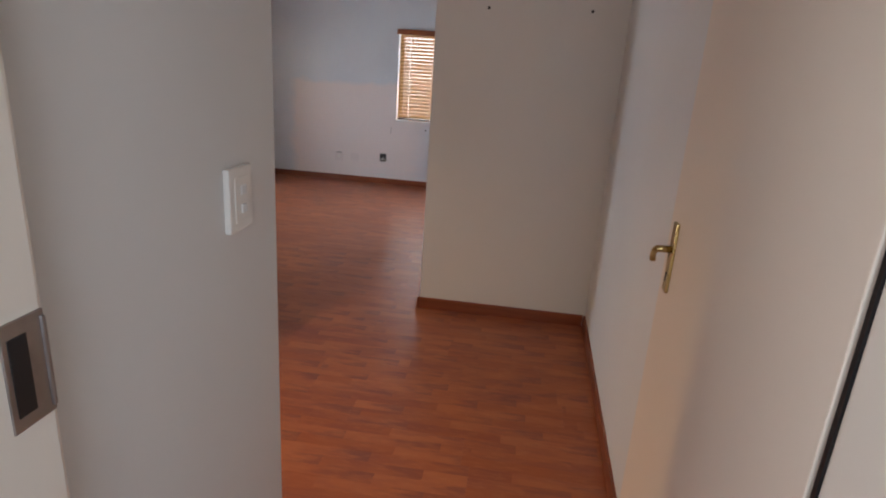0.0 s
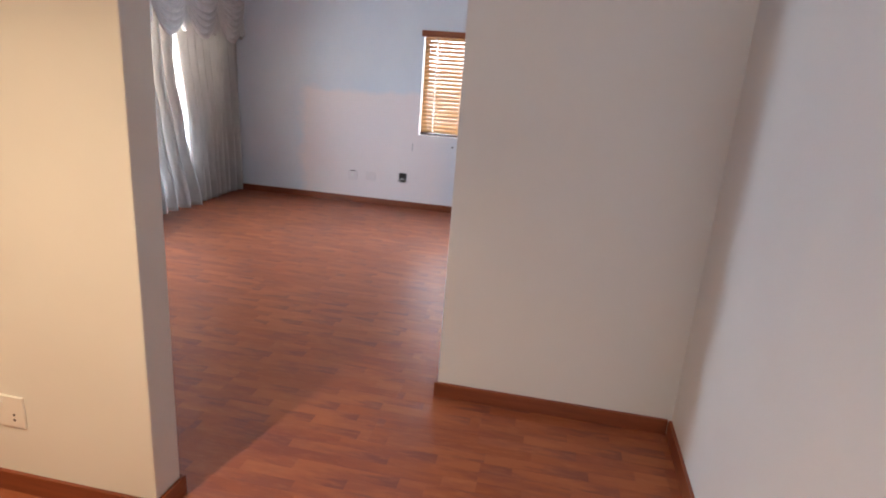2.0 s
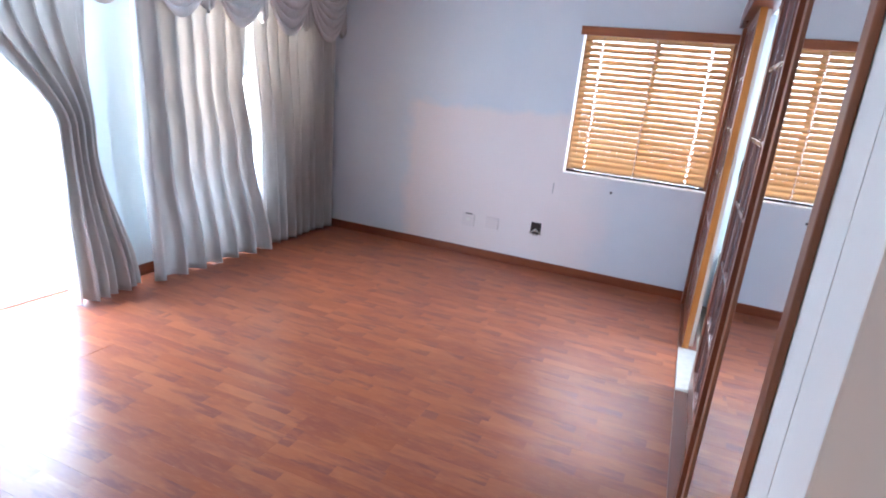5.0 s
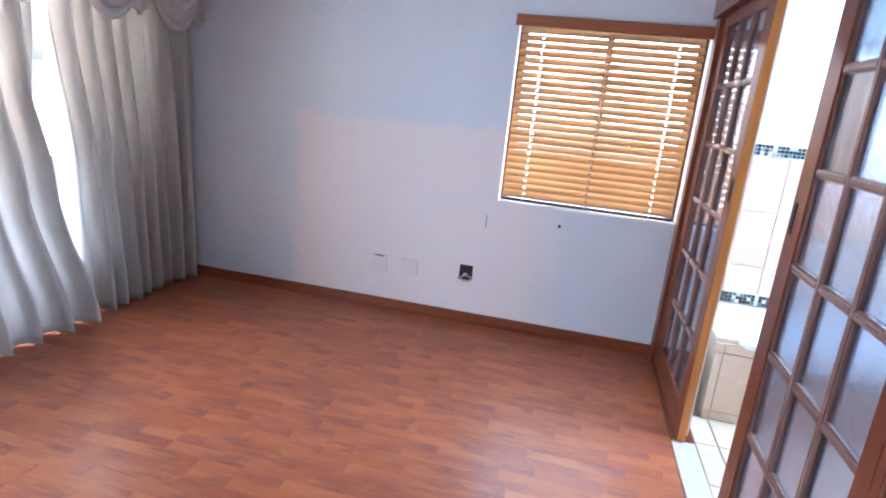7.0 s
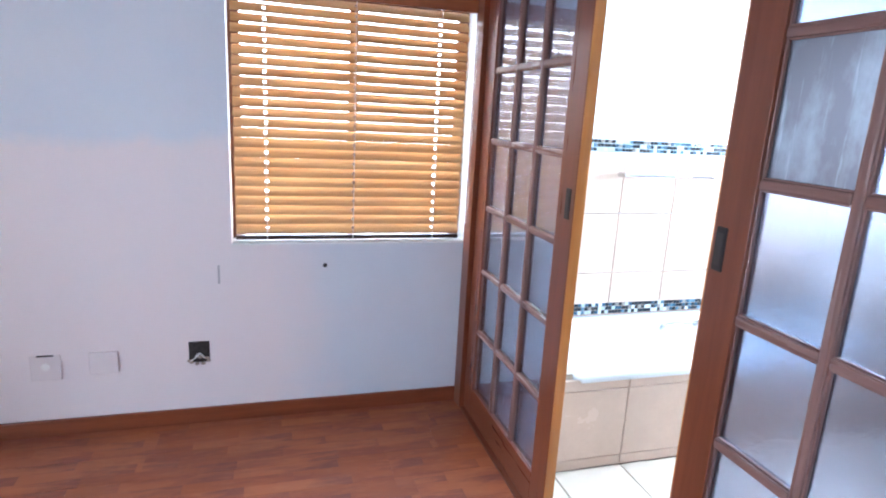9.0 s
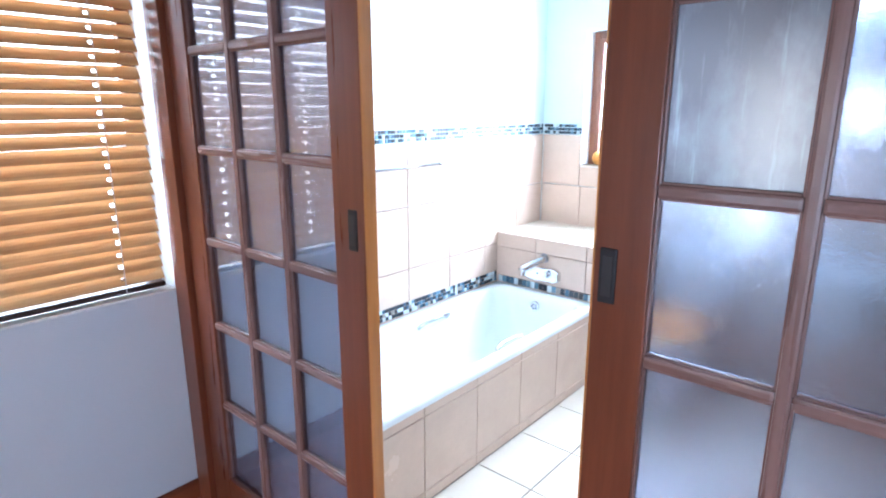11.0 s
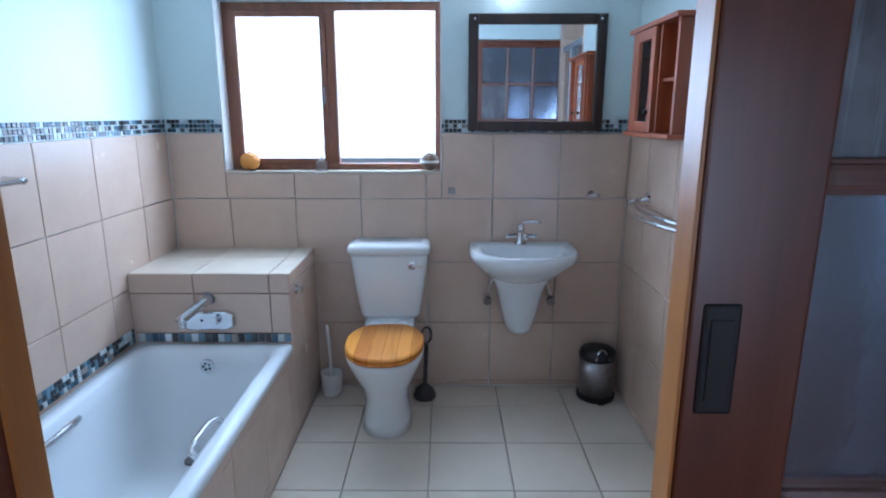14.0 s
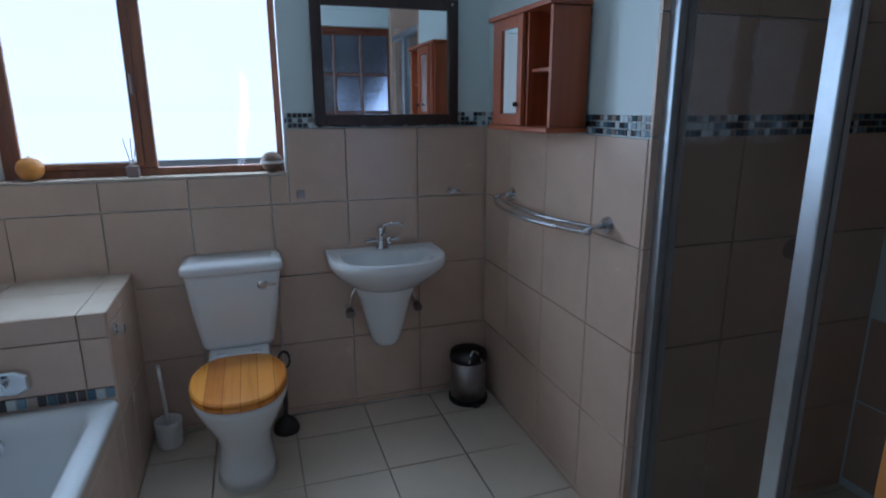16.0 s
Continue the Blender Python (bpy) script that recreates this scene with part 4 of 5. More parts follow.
bm = rings([[(x, (0.118 - k) * math.copysign(1, c) if abs(c) > 0.5 else (0.118 - k) * 2 * c, v) for c, v in
             ((-1, -0.026 + k), (-1, 0.026 - k), (-0.36, 0.041 - k), (0.36, 0.041 - k), (1, 0.026 - k), (1, -0.026 + k), (0.36, -0.041 + k), (-0.36, -0.041 + k))]
            for x, k in ((0.0, 0.0), (-0.03, 0.0), (-0.036, 0.005))])
part("body", bm, M["chrome"], mx, "flat eight-sided chrome plate")
part("spout", tube([(-0.002, -0.005, 0.095), (-0.02, 0.0, 0.092), (-0.15, 0.05, 0.052), (-0.165, 0.055, 0.044)], 0.021, 14), M["chrome"], mx, "thick round spout", True)
part("spout_rose", cyl((0, -0.005, 0.096), (-0.012, -0.003, 0.094), 0.030, 0.026), M["steel_dull"], mx)
part("spout_mouth", cyl((-0.150, 0.05, 0.052), (-0.155, 0.052, 0.012), 0.017), M["chrome"], mx)
part("knob", cyl((-0.036, -0.045, 0.004), (-0.062, -0.045, 0.004), 0.02, 0.016), M["chrome"], mx)
part("lever", box(-0.066, -0.0622, -0.055, -0.035, -0.008, 0.030, 0.001), M["chrome"], mx)
part("screw", cyl((-0.036, 0.02, 0.004), (-0.039, 0.02, 0.004), 0.006, seg=8), M["black"], mx)
rh = thing("roll_holder", "small chrome knob on the ledge's side", "knob", (2.10, 8.163, 0.69))
part("rose", cyl((0, 0, 0), (0, -0.008, 0), 0.024), M["chrome"], rh)
part("peg", cyl((0, -0.008, 0), (0, -0.035, 0), 0.013, 0.017), M["chrome"], rh)
tr_ = thing("towel_bar", "short chrome towel bar on the tiled wall above the bath", "towel bar", (0.95, BN - 0.002, 1.26))
part("bar", tube([(-0.1, -0.06, 0), (0.47, -0.06, 0)], 0.008, 10), M["chrome"], tr_, "", True)
for x in (-0.09, 0.46):
    part("bracket", cyl((x, 0, 0), (x, -0.062, 0), 0.016, 0.011), M["chrome"], tr_)


def egg(cx, cy, lx0, lx1, hy, z, n=32, power=2.3):
    """Egg-shaped loop: blunt at the wall side, round in front."""
    pts = []
    for k in range(n):
        a = 2 * math.pi * k / n
        c, s = math.cos(a), math.sin(a)
        ex = (abs(c) ** (2 / power)) * (1 if c > 0 else -1)
        ey = (abs(s) ** (2 / power)) * (1 if s > 0 else -1)
        pts.append((cx + (lx1 if ex > 0 else lx0) * ex, cy + hy * ey, z))
    return pts


TY = 7.757
tl = thing("toilet", "white close-coupled toilet with orange pine seat", "toilet", (0, 0, 0))
part("bowl", rings([egg(2.15, TY, 0.16, 0.2, 0.118, 0.0), egg(2.15, TY, 0.158, 0.2, 0.112, 0.05), egg(2.15, TY, 0.145, 0.2, 0.10, 0.16), egg(2.13, TY, 0.16, 0.22, 0.115, 0.23),
                    egg(2.12, TY, 0.21, 0.24, 0.15, 0.31), egg(2.12, TY, 0.245, 0.26, 0.178, 0.375), egg(2.12, TY, 0.252, 0.26, 0.182, 0.40), egg(2.12, TY, 0.24, 0.26, 0.172, 0.408)]), M["ceramic"], tl, "white ceramic pan", True)
part("shelf", box(2.28, 2.525, TY - 0.125, TY + 0.125, 0.36, 0.452, 0.02), M["ceramic"], tl)


def cis(hw, x0, z):
    return rrect((x0 + 2.53) / 2, TY, (2.53 - x0) / 2, hw, 0.035, z, 5)


part("cistern", rings([cis(0.142, 2.37, 0.455), cis(0.15, 2.36, 0.475), cis(0.17, 2.35, 0.60), cis(0.192, 2.342, 0.775), cis(0.194, 2.341, 0.79)]), M["ceramic"], tl, "tapered ceramic cistern", True)
part("lid", rings([cis(0.2, 2.335, 0.793), cis(0.206, 2.328, 0.80), cis(0.206, 2.328, 0.822), cis(0.198, 2.336, 0.836), cis(0.17, 2.36, 0.842)]), M["ceramic"], tl, "rounded cistern lid", True)
part("flush_knob", lathe((0, 0, 0), [(0.02, 0), (0.02, 0.008), (0.012, 0.014)], 16), M["chrome"], tl, "round chrome flush knob").matrix_local = pose(2.345, TY - 0.115, 0.737, 0, -90, 0)
part("flush_lever", tube([(2.33, TY - 0.115, 0.737), (2.328, TY - 0.17, 0.739)], 0.005, 8), M["chrome"], tl)
part("seat", rings([egg(2.10, TY, 0.235, 0.20, 0.176, 0.41), egg(2.10, TY, 0.242, 0.20, 0.181, 0.417), egg(2.10, TY, 0.238, 0.2, 0.178, 0.426)]), M["seat_wood"], tl, "orange varnished pine ring", False)
part("seat_lid", rings([egg(2.10, TY, 0.236, 0.21, 0.176, 0.4275), egg(2.10, TY, 0.242, 0.212, 0.181, 0.434), egg(2.10, TY, 0.242, 0.212, 0.181, 0.442), egg(2.10, TY, 0.234, 0.205, 0.174, 0.449), egg(2.10, TY, 0.2, 0.18, 0.145, 0.4515)]), M["seat_wood"], tl, "orange varnished pine lid", False)
for y in (TY - 0.07, TY + 0.07):
    part("hinge", cyl((2.315, y - 0.02, 0.447), (2.315, y + 0.02, 0.447), 0.011, seg=10), M["chrome"], tl)

SY = 7.092
bs = thing("washbasin", "white wall-hung basin with half pedestal and cross-head tap", "washbasin", (0, 0, 0))


def basin_loop(front, hw, z, bulge):
    """Straight back and sides, round bowed front."""
    pts = []
    n = 40
    for k in range(n):
        t = k / (n - 1)
        a = math.pi * t
        w = abs(math.sin(a)) ** 0.55
        pts.append((2.53 - (2.53 - front) * w, SY + hw * math.cos(a) * (1 + bulge * math.sin(a)), z))
    return pts


part("bowl", rings([basin_loop(2.30, 0.12, 0.655, 0.1), basin_loop(2.24, 0.17, 0.68, 0.1), basin_loop(2.19, 0.222, 0.725, 0.08), basin_loop(2.135, 0.256, 0.775, 0.16), basin_loop(2.13, 0.262, 0.805, 0.16), basin_loop(2.14, 0.257, 0.818, 0.16)], caps=(True, False)), M["ceramic"], bs, "", True)


def inset(x0, x1, hw, z):
    pts = []
    for k in range(40):
        a = math.pi * k / 39
        w = abs(math.sin(a)) ** 0.45
        pts.append((x1 - (x1 - x0) * w, SY + hw * math.cos(a), z))
    return pts


part("basin_top", rings([basin_loop(2.14, 0.257, 0.818, 0.16), inset(2.165, 2.44, 0.215, 0.819), inset(2.20, 2.43, 0.20, 0.806), inset(2.24, 2.42, 0.15, 0.74), inset(2.29, 2.40, 0.08, 0.705)], caps=(False, True)), M["ceramic"], bs, "", True)
part("half_pedestal", rings([egg(2.44, SY, 0.17, 0.09, 0.15, 0.68), egg(2.45, SY, 0.14, 0.08, 0.122, 0.60), egg(2.46, SY, 0.12, 0.07, 0.094, 0.48), egg(2.47, SY, 0.10, 0.06, 0.070, 0.385), egg(2.47, SY, 0.09, 0.055, 0.058, 0.365), egg(2.47, SY, 0.06, 0.05, 0.040, 0.358)]), M["ceramic"], bs, "tapering half pedestal", True)
part("tap_body", lathe((2.47, SY, 0.819), [(0.03, 0), (0.03, 0.008), (0.02, 0.014), (0.017, 0.07), (0.019, 0.075), (0.019, 0.10), (0.01, 0.105)], 16), M["chrome"], bs, "", True)
part("tap_spout", tube([(2.47, SY, 0.885), (2.42, SY - 0.005, 0.893), (2.37, SY - 0.01, 0.885), (2.355, SY - 0.012, 0.868)], 0.012, 10), M["chrome"], bs, "", True)
part("tap_lever", tube([(2.47, SY, 0.918), (2.465, SY - 0.02, 0.934), (2.455, SY - 0.085, 0.938), (2.45, SY - 0.098, 0.928)], 0.0085, 10), M["chrome"], bs, "", True)
for s in (-1, 1):
    hdl = part("tap_handle", tube([(2.47, SY + s * 0.018, 0.863), (2.468, SY + s * 0.062, 0.863)], 0.009, 10), M["chrome"], bs)
    part("handle_cap", cyl((2.468, SY + s * 0.062, 0.863), (2.467, SY + s * 0.078, 0.863), 0.013, 0.011, 12), M["chrome"], hdl)
for s in (-1, 1):
    v = part("stop_valve", cyl((2.53, SY + s * 0.165, 0.53), (2.47, SY + s * 0.165, 0.53), 0.014, seg=12), M["chrome"], bs, "small chrome stop valve")
    part("valve_knob", cyl((2.47, SY + s * 0.165, 0.525), (2.445, SY + s * 0.165, 0.515), 0.02, 0.022, 12), M["steel_dull"], v)
    part("supply_pipe", tube([(2.49, SY + s * 0.165, 0.535), (2.49, SY + s * 0.15, 0.60), (2.49, SY + s * 0.10, 0.68)], 0.006, 8), M["chrome"], bs)

# loose things on the bathroom floor
br = thing("toilet_brush", "white toilet brush in a round holder beside the toilet", "toilet brush", (2.44, 8.085, 0))
part("holder", lathe((0, 0, 0), [(0.048, 0), (0.052, 0.01), (0.056, 0.10), (0.058, 0.125), (0.05, 0.126), (0.046, 0.09)], 24), M["white_plastic"], br, "", True)
part("stick", tube([(0, 0, 0.05), (0.0, 0.006, 0.25), (0.004, 0.014, 0.385)], 0.008, 10), M["white_plastic"], br, "", True)
pl = thing("plunger", "dark rubber plunger with looped handle beside the toilet", "plunger", (2.40, 7.585, 0))
part("cup", lathe((0, 0, 0), [(0.058, 0), (0.06, 0.015), (0.05, 0.04), (0.025, 0.065), (0.014, 0.075)], 24), M["rubber"], pl, "", True)
part("stick", tube([(0, 0, 0.07), (0.02, -0.01, 0.29)], 0.011, 10), M["rubber"], pl)
part("loop", tube([(0.02 + 0.002 * k, -0.01 + 0.026 * math.sin(2 * math.pi * k / 14), 0.335 - 0.045 * math.cos(2 * math.pi * k / 14)) for k in range(15)], 0.006, 8), M["rubber"], pl)
bn = thing("pedal_bin", "round brushed steel pedal bin with black lid in the corner", "pedal bin", (2.415, 6.675, 0))
part("foot", lathe((0, 0, 0), [(0.097, 0), (0.1, 0.006), (0.1, 0.024), (0.092, 0.028)], 28), M["black"], bn)
part("drum", lathe((0, 0, 0.028), [(0.09, 0), (0.09, 0.195)], 32), M["steel_dull"], bn, "brushed steel drum", True)
part("lid", lathe((0, 0, 0.223), [(0.094, 0), (0.095, 0.02), (0.088, 0.045), (0.05, 0.06), (0.01, 0.064)], 28), M["black"], bn, "domed black lid", True)
part("carry_handle", tube(arc((-0.09, 0.03, 0.235), (-0.05, 0.0, 0.34), (-0.085, -0.04, 0.235)), 0.006, 8), M["chrome"], bn)
part("pedal", box(-0.125, -0.09, -0.018, 0.018, 0.008, 0.018, 0.003), M["black"], bn)

# mirror with lamp, cabinet, towel rail
MY0, MY1, MZ0, MZ1 = 6.700, 7.365, 1.385, 1.935
wm = thing("bathroom_mirror", "square mirror in a dark wooden frame above the basin", "mirror", (EAST, 0, 0))
f = 0.048
for b in ((-0.028, -0.001, MY0, MY0 + f, MZ0, MZ1), (-0.028, -0.001, MY1 - f, MY1, MZ0, MZ1), (-0.028, -0.001, MY0 + f, MY1 - f, MZ0, MZ0 + f), (-0.028, -0.001, MY0 + f, MY1 - f, MZ1 - f, MZ1)):
    part("frame", box(*b, 0.005), M["dark_wood"], wm)
part("mirror_glass", box(-0.012, -0.004, MY0 + f - 0.002, MY1 - f + 0.002, MZ0 + f - 0.002, MZ1 - f + 0.002), M["mirror"], wm, "silvered glass")
for y in (MY0 + 0.03, MY1 - 0.03):
    part("screw", cyl((-0.028, y, MZ1 - 0.024), (-0.030, y, MZ1 - 0.024), 0.005, seg=8), M["chrome"], wm)
wl = thing("mirror_lamp", "lit white glass wall lamp above the mirror", "wall lamp", (EAST, 7.17, 2.06))
part("bracket", box(-0.02, 0.01, -0.06, 0.06, -0.02, 0.05, 0.004), M["chrome"], wl)
part("shade", lathe((-0.075, 0, -0.055), [(0.03, 0), (0.055, 0.02), (0.06, 0.07), (0.045, 0.12), (0.02, 0.13)], 24), M["lamp"], wl, "glowing glass shade", True)

cb = thing("medicine_cabinet", "reddish wooden wall cabinet with a small mirror door and open shelves", "cabinet", (0, BS, 0))
c0, c1, z0, z1, d = 1.645, 2.13, 1.385, 1.80, 0.14
part("side_panel", box(c0, c0 + 0.02, 0.001, d, z0 + 0.012, z1 - 0.012, 0.003), M["red_wood"], cb)
part("side_panel", box(c1 - 0.02, c1, 0.001, d, z0 + 0.012, z1 - 0.012, 0.003), M["red_wood"], cb)
part("top", box(c0 - 0.012, c1 + 0.018, 0.001, d + 0.018, z1 - 0.012, z1 + 0.006, 0.004), M["red_wood"], cb)
part("bottom", box(c0 - 0.012, c1 + 0.018, 0.001, d + 0.018, z0 - 0.006, z0 + 0.012, 0.004), M["red_wood"], cb)
part("back", box(c0 + 0.02, c1 - 0.02, 0.001, 0.008, z0 + 0.012, z1 - 0.012), M["red_wood"], cb)
part("divider", box(1.825, 1.84, 0.008, d - 0.004, z0 + 0.012, z1 - 0.012, 0.002), M["red_wood"], cb)
part("shelf", box(c0 + 0.02, 1.825, 0.008, d - 0.02, 1.585, 1.597, 0.002), M["red_wood"], cb)
door = part("door", box(1.842, 1.882, d - 0.004, d + 0.014, z0 + 0.014, z1 - 0.014, 0.003), M["red_wood"], cb, "mirror-fronted door")
for b in ((2.025, 2.06, z0 + 0.014, z1 - 0.014), (1.882, 2.025, z0 + 0.014, z0 + 0.054), (1.882, 2.025, z1 - 0.054, z1 - 0.014)):
    part("door_frame", box(b[0], b[1], d - 0.004, d + 0.014, b[2], b[3], 0.003), M["red_wood"], door)
part("mirror_glass", box(1.88, 2.027, d, d + 0.006, z0 + 0.052, z1 - 0.052), M["mirror"], door)
part("knob", ball((1.868, d + 0.024, z0 + 0.09), 0.010), M["dark_wood"], door)
part("stile", box(2.062, c1 - 0.02, d - 0.006, d + 0.01, z0 + 0.012, z1 - 0.012, 0.003), M["red_wood"], cb)

rl = thing("towel_rail", "curved double chrome towel rail on the tiled wall", "towel rail", (0, BS + 0.001, 0))
for x in (1.475, 2.215):
    part("rose", cyl((x, 0, 1.087), (x, 0.012, 1.087), 0.03, 0.026), M["chrome"], rl)
    part("arm", tube([(x, 0.01, 1.087), (x, 0.06, 1.082), (x, 0.085, 1.07)], 0.010, 10), M["chrome"], rl, "", True)
for off, zz in ((0.085, 1.068), (0.055, 1.084)):
    part("bar", tube(arc((1.46, off - 0.01, zz), (1.845, off + 0.17, zz), (2.235, off - 0.01, zz), 20), 0.0075, 10), M["chrome"], rl, "", True)

# small fittings on the window wall
hk = thing("wall_hook", "small dark wall hook on the tiles", "hook", (EAST - 0.001, 7.445, 1.085))
part("plate", box(-0.008, 0, -0.018, 0.018, -0.018, 0.018, 0.003), M["steel_dull"], hk)
sd = thing("soap_bracket", "small chrome ring bracket on the tiles", "bracket", (EAST - 0.001, 6.73, 1.07))
part("rose", cyl((0, 0, 0), (-0.01, 0, 0), 0.018), M["chrome"], sd)
part("ring", tube([(-0.05 + 0.035 * math.cos(2 * math.pi * k / 16), 0.035 * math.sin(2 * math.pi * k / 16), 0) for k in range(17)], 0.004, 8), M["chrome"], sd)

# on the window sill
SILL = ZW0 + 0.004
o1 = thing("orange", "orange fruit on the bathroom window sill", "fruit", (EAST + 0.05, 8.485, SILL))
part("peel", ball((0, 0, 0.047), 0.05, None, 0.94), M["orange"], o1, "", True)
part("stalk", cyl((0, 0, 0.092), (0.002, 0, 0.098), 0.006, 0.004, 8), M["reed"], o1)
o2 = thing("decor_ball", "brown marbled decorative ball on the window sill", "ornament", (EAST + 0.05, 7.558, SILL))
part("ball", ball((0, 0, 0.046), 0.047), M["ball"], o2, "", True)
part("band", lathe((0, 0, 0.040), [(0.0475, 0), (0.0482, 0.006), (0.0475, 0.012)], 24), M["white_plastic"], o2)
df = thing("reed_diffuser", "small glass reed diffuser on the window sill", "diffuser", (EAST + 0.055, 8.118, SILL))
part("bottle", rings([rrect(0, 0, 0.024, 0.024, 0.008, z, 4) for z in (0.0, 0.045)] + [rrect(0, 0, 0.011, 0.011, 0.01, z, 4) for z in (0.055, 0.07)]), M["frosted"], df)
for k in range(4):
    a = k * 1.7
    part("reed", cyl((0, 0, 0.02), (0.02 * math.cos(a), 0.025 * math.sin(a), 0.16), 0.0018, seg=6), M["reed"], df)

# shower cubicle
shw = thing("shower_cubicle", "aluminium framed glass shower cubicle", "shower", (0, 0, 0))
part("post", box(1.255, 1.303, 6.455, 6.515, 0.09, 1.96, 0.004), M["alu"], shw)
part("post", box(0.765, 0.812, 6.465, 6.515, 0.09, 1.96, 0.004), M["alu"], shw)
part("top_rail", box(0.462, 1.303, 6.46, 6.515, 1.96, 2.0, 0.004), M["alu"], shw)
part("sill_rail", box(0.462, 1.303, 6.455, 6.515, 0.055, 0.09, 0.004), M["alu"], shw)
for b in ((0.462, 0.765, 6.484, 6.489, 0.09, 1.96), (0.812, 1.255, 6.484, 6.489, 0.09, 1.96)):
    g = part("glass_panel", box(*b), M["shower_glass"], shw, "shower glass tinted grey to dim the cubicle behind")
    g.visible_shadow = False
structure("floor_shower_kerb", box(0.462, 1.303, 6.43, 6.54, 0.0, 0.052, 0.004), M["floor_tile"], "tiled shower kerb", "kerb")
head = thing("shower_hose", "chrome shower hose with rail inside the cubicle", "shower", (0, 0, 0))
part("rail", tube([(1.25, 5.9, 1.1), (1.25, 5.9, 1.75)], 0.009, 8), M["chrome"], head)
part("hose", tube(arc((1.25, 5.93, 1.0), (1.15, 6.15, 1.15), (1.24, 5.92, 1.65)), 0.007, 8), M["chrome"], head, "", True)
part("valve", cyl((1.303, 5.95, 1.0), (1.23, 5.95, 1.0), 0.035), M["chrome"], head)

# ---------------------------------------------------------------- mosaic bands


def mosaic_band(name, origin, du, length, z0, rows, cell, parent_label, seed, skip=None, tall=1.0):
    """A band of small glass tiles on a wall: origin, direction along the wall, outward is to its left."""
    rnd = random.Random(seed)
    du = Vector(du)
    out = Vector((-du.y, du.x, 0))
    bm = bmesh.new()
    o = Vector(origin)
    n = int(length / cell)
    for r in range(rows):
        for i in range(n):
            if skip and skip[0] < (i + 0.5) * cell < skip[1]:
                continue
            a, b = i * cell + 0.0015, (i + 1) * cell - 0.0015
            za, zb = z0 + r * cell * tall + 0.0015, z0 + (r + 1) * cell * tall - 0.0015
            d = 0.004 + rnd.uniform(0, 0.0012)
            tilt = rnd.uniform(-0.0008, 0.0008)
            lo = [o + du * a, o + du * b]
            vs = [bm.verts.new((p.x, p.y, z)) for p, z in ((lo[0], za), (lo[1], za), (lo[1], zb), (lo[0], zb))]
            ft = [bm.verts.new((p.x + out.x * (d + k), p.y + out.y * (d + k), z)) for p, z, k in ((lo[0] + du * 0.001, za + 0.001, tilt), (lo[1] - du * 0.001, za + 0.001, -tilt), (lo[1] - du * 0.001, zb - 0.001, -tilt), (lo[0] + du * 0.001, zb - 0.001, tilt))]
            bm.faces.new(ft)
            for k in range(4):
                bm.faces.new((vs[k], vs[(k + 1) % 4], ft[(k + 1) % 4], ft[k]))
    ob = part(name, bm, M["mosaic"], None)
    return tagged(ob, parent_label, "mosaic", kind="stuff")


BZ = 1.377
lab = "band of small blue and grey glass mosaic tiles"
mosaic_band("mosaic_band", (EAST + 0.008, 5.5 + 1.045, 0), (0, 1, 0), BN - BS, BZ, 3, 0.0218, lab, 1, skip=(YW0 - BS, YW1 - BS))
mosaic_band("mosaic_band", (EAST, BN + 0.008, 0), (-1, 0, 0), EAST - 0.2, BZ, 3, 0.0218, lab, 2)
mosaic_band("mosaic_band", (1.305, BS - 0.008, 0), (1, 0, 0), EAST - 1.305, BZ, 3, 0.0218, lab, 3)
mosaic_band("mosaic_band", (0.47, 5.513, 0), (1, 0, 0), 0.82, BZ, 3, 0.0218, lab, 4)
mosaic_band("mosaic_band", (1.2925, 5.52, 0), (0, 1, 0), 0.92, BZ, 3, 0.0218, lab, 5)
mosaic_band("mosaic_band", (2.02, BN - 0.001, 0), (-1, 0, 0), 1.72, 0.464, 3, 0.0218, "narrow mosaic row above the bath", 6)
mosaic_band("mosaic_band", (2.024, 8.17, 0), (0, 1, 0), 0.70, 0.464, 1, 0.030, "row of larger mosaic pieces above the bath's foot", 7, tall=1.4)

# ---------------------------------------------------------------- wall and floor tiles, laminate boards
tile_cache = {}


def slab_mesh(name, a, b, t, mat, bev):
    """A flat piece a by b, t thick, with chamfered upper edges; lies in its own xy plane."""
    key = (name, round(a, 3), round(b, 3), t)
    if key not in tile_cache:
        lo = [(0, 0, 0), (a, 0, 0), (a, b, 0), (0, b, 0)]
        md = [(x, y, t - bev) for x, y, _ in lo]
        hi = [(bev, bev, t), (a - bev, bev, t), (a - bev, b - bev, t), (bev, b - bev, t)]
        tile_cache[key] = mesh_of(name, rings([lo, md, hi]), mat)
    return tile_cache[key]


def tiles(parent, m, us, vs, mat, gap=0.004, t=0.012, name="tile", hole=None):
    """Tiles between the joints us and vs on the plane of pose m."""
    for u0, u1 in zip(us, us[1:]):
        for v0, v1 in zip(vs, vs[1:]):
            if u1 - u0 < 0.02 or v1 - v0 < 0.02:
                continue
            if hole and hole[0] < (u0 + u1) / 2 < hole[1] and hole[2] < (v0 + v1) / 2 < hole[3]:
                continue
            ob = new(name, slab_mesh(name, u1 - u0 - gap, v1 - v0 - gap, t, mat, 0.0015))
            ob.parent = parent
            ob.matrix_parent_inverse = parent.matrix_world.inverted()
            ob.matrix_world = m @ Matrix.Translation((u0 + gap / 2, v0 + gap / 2, random.uniform(-0.0004, 0.0004)))


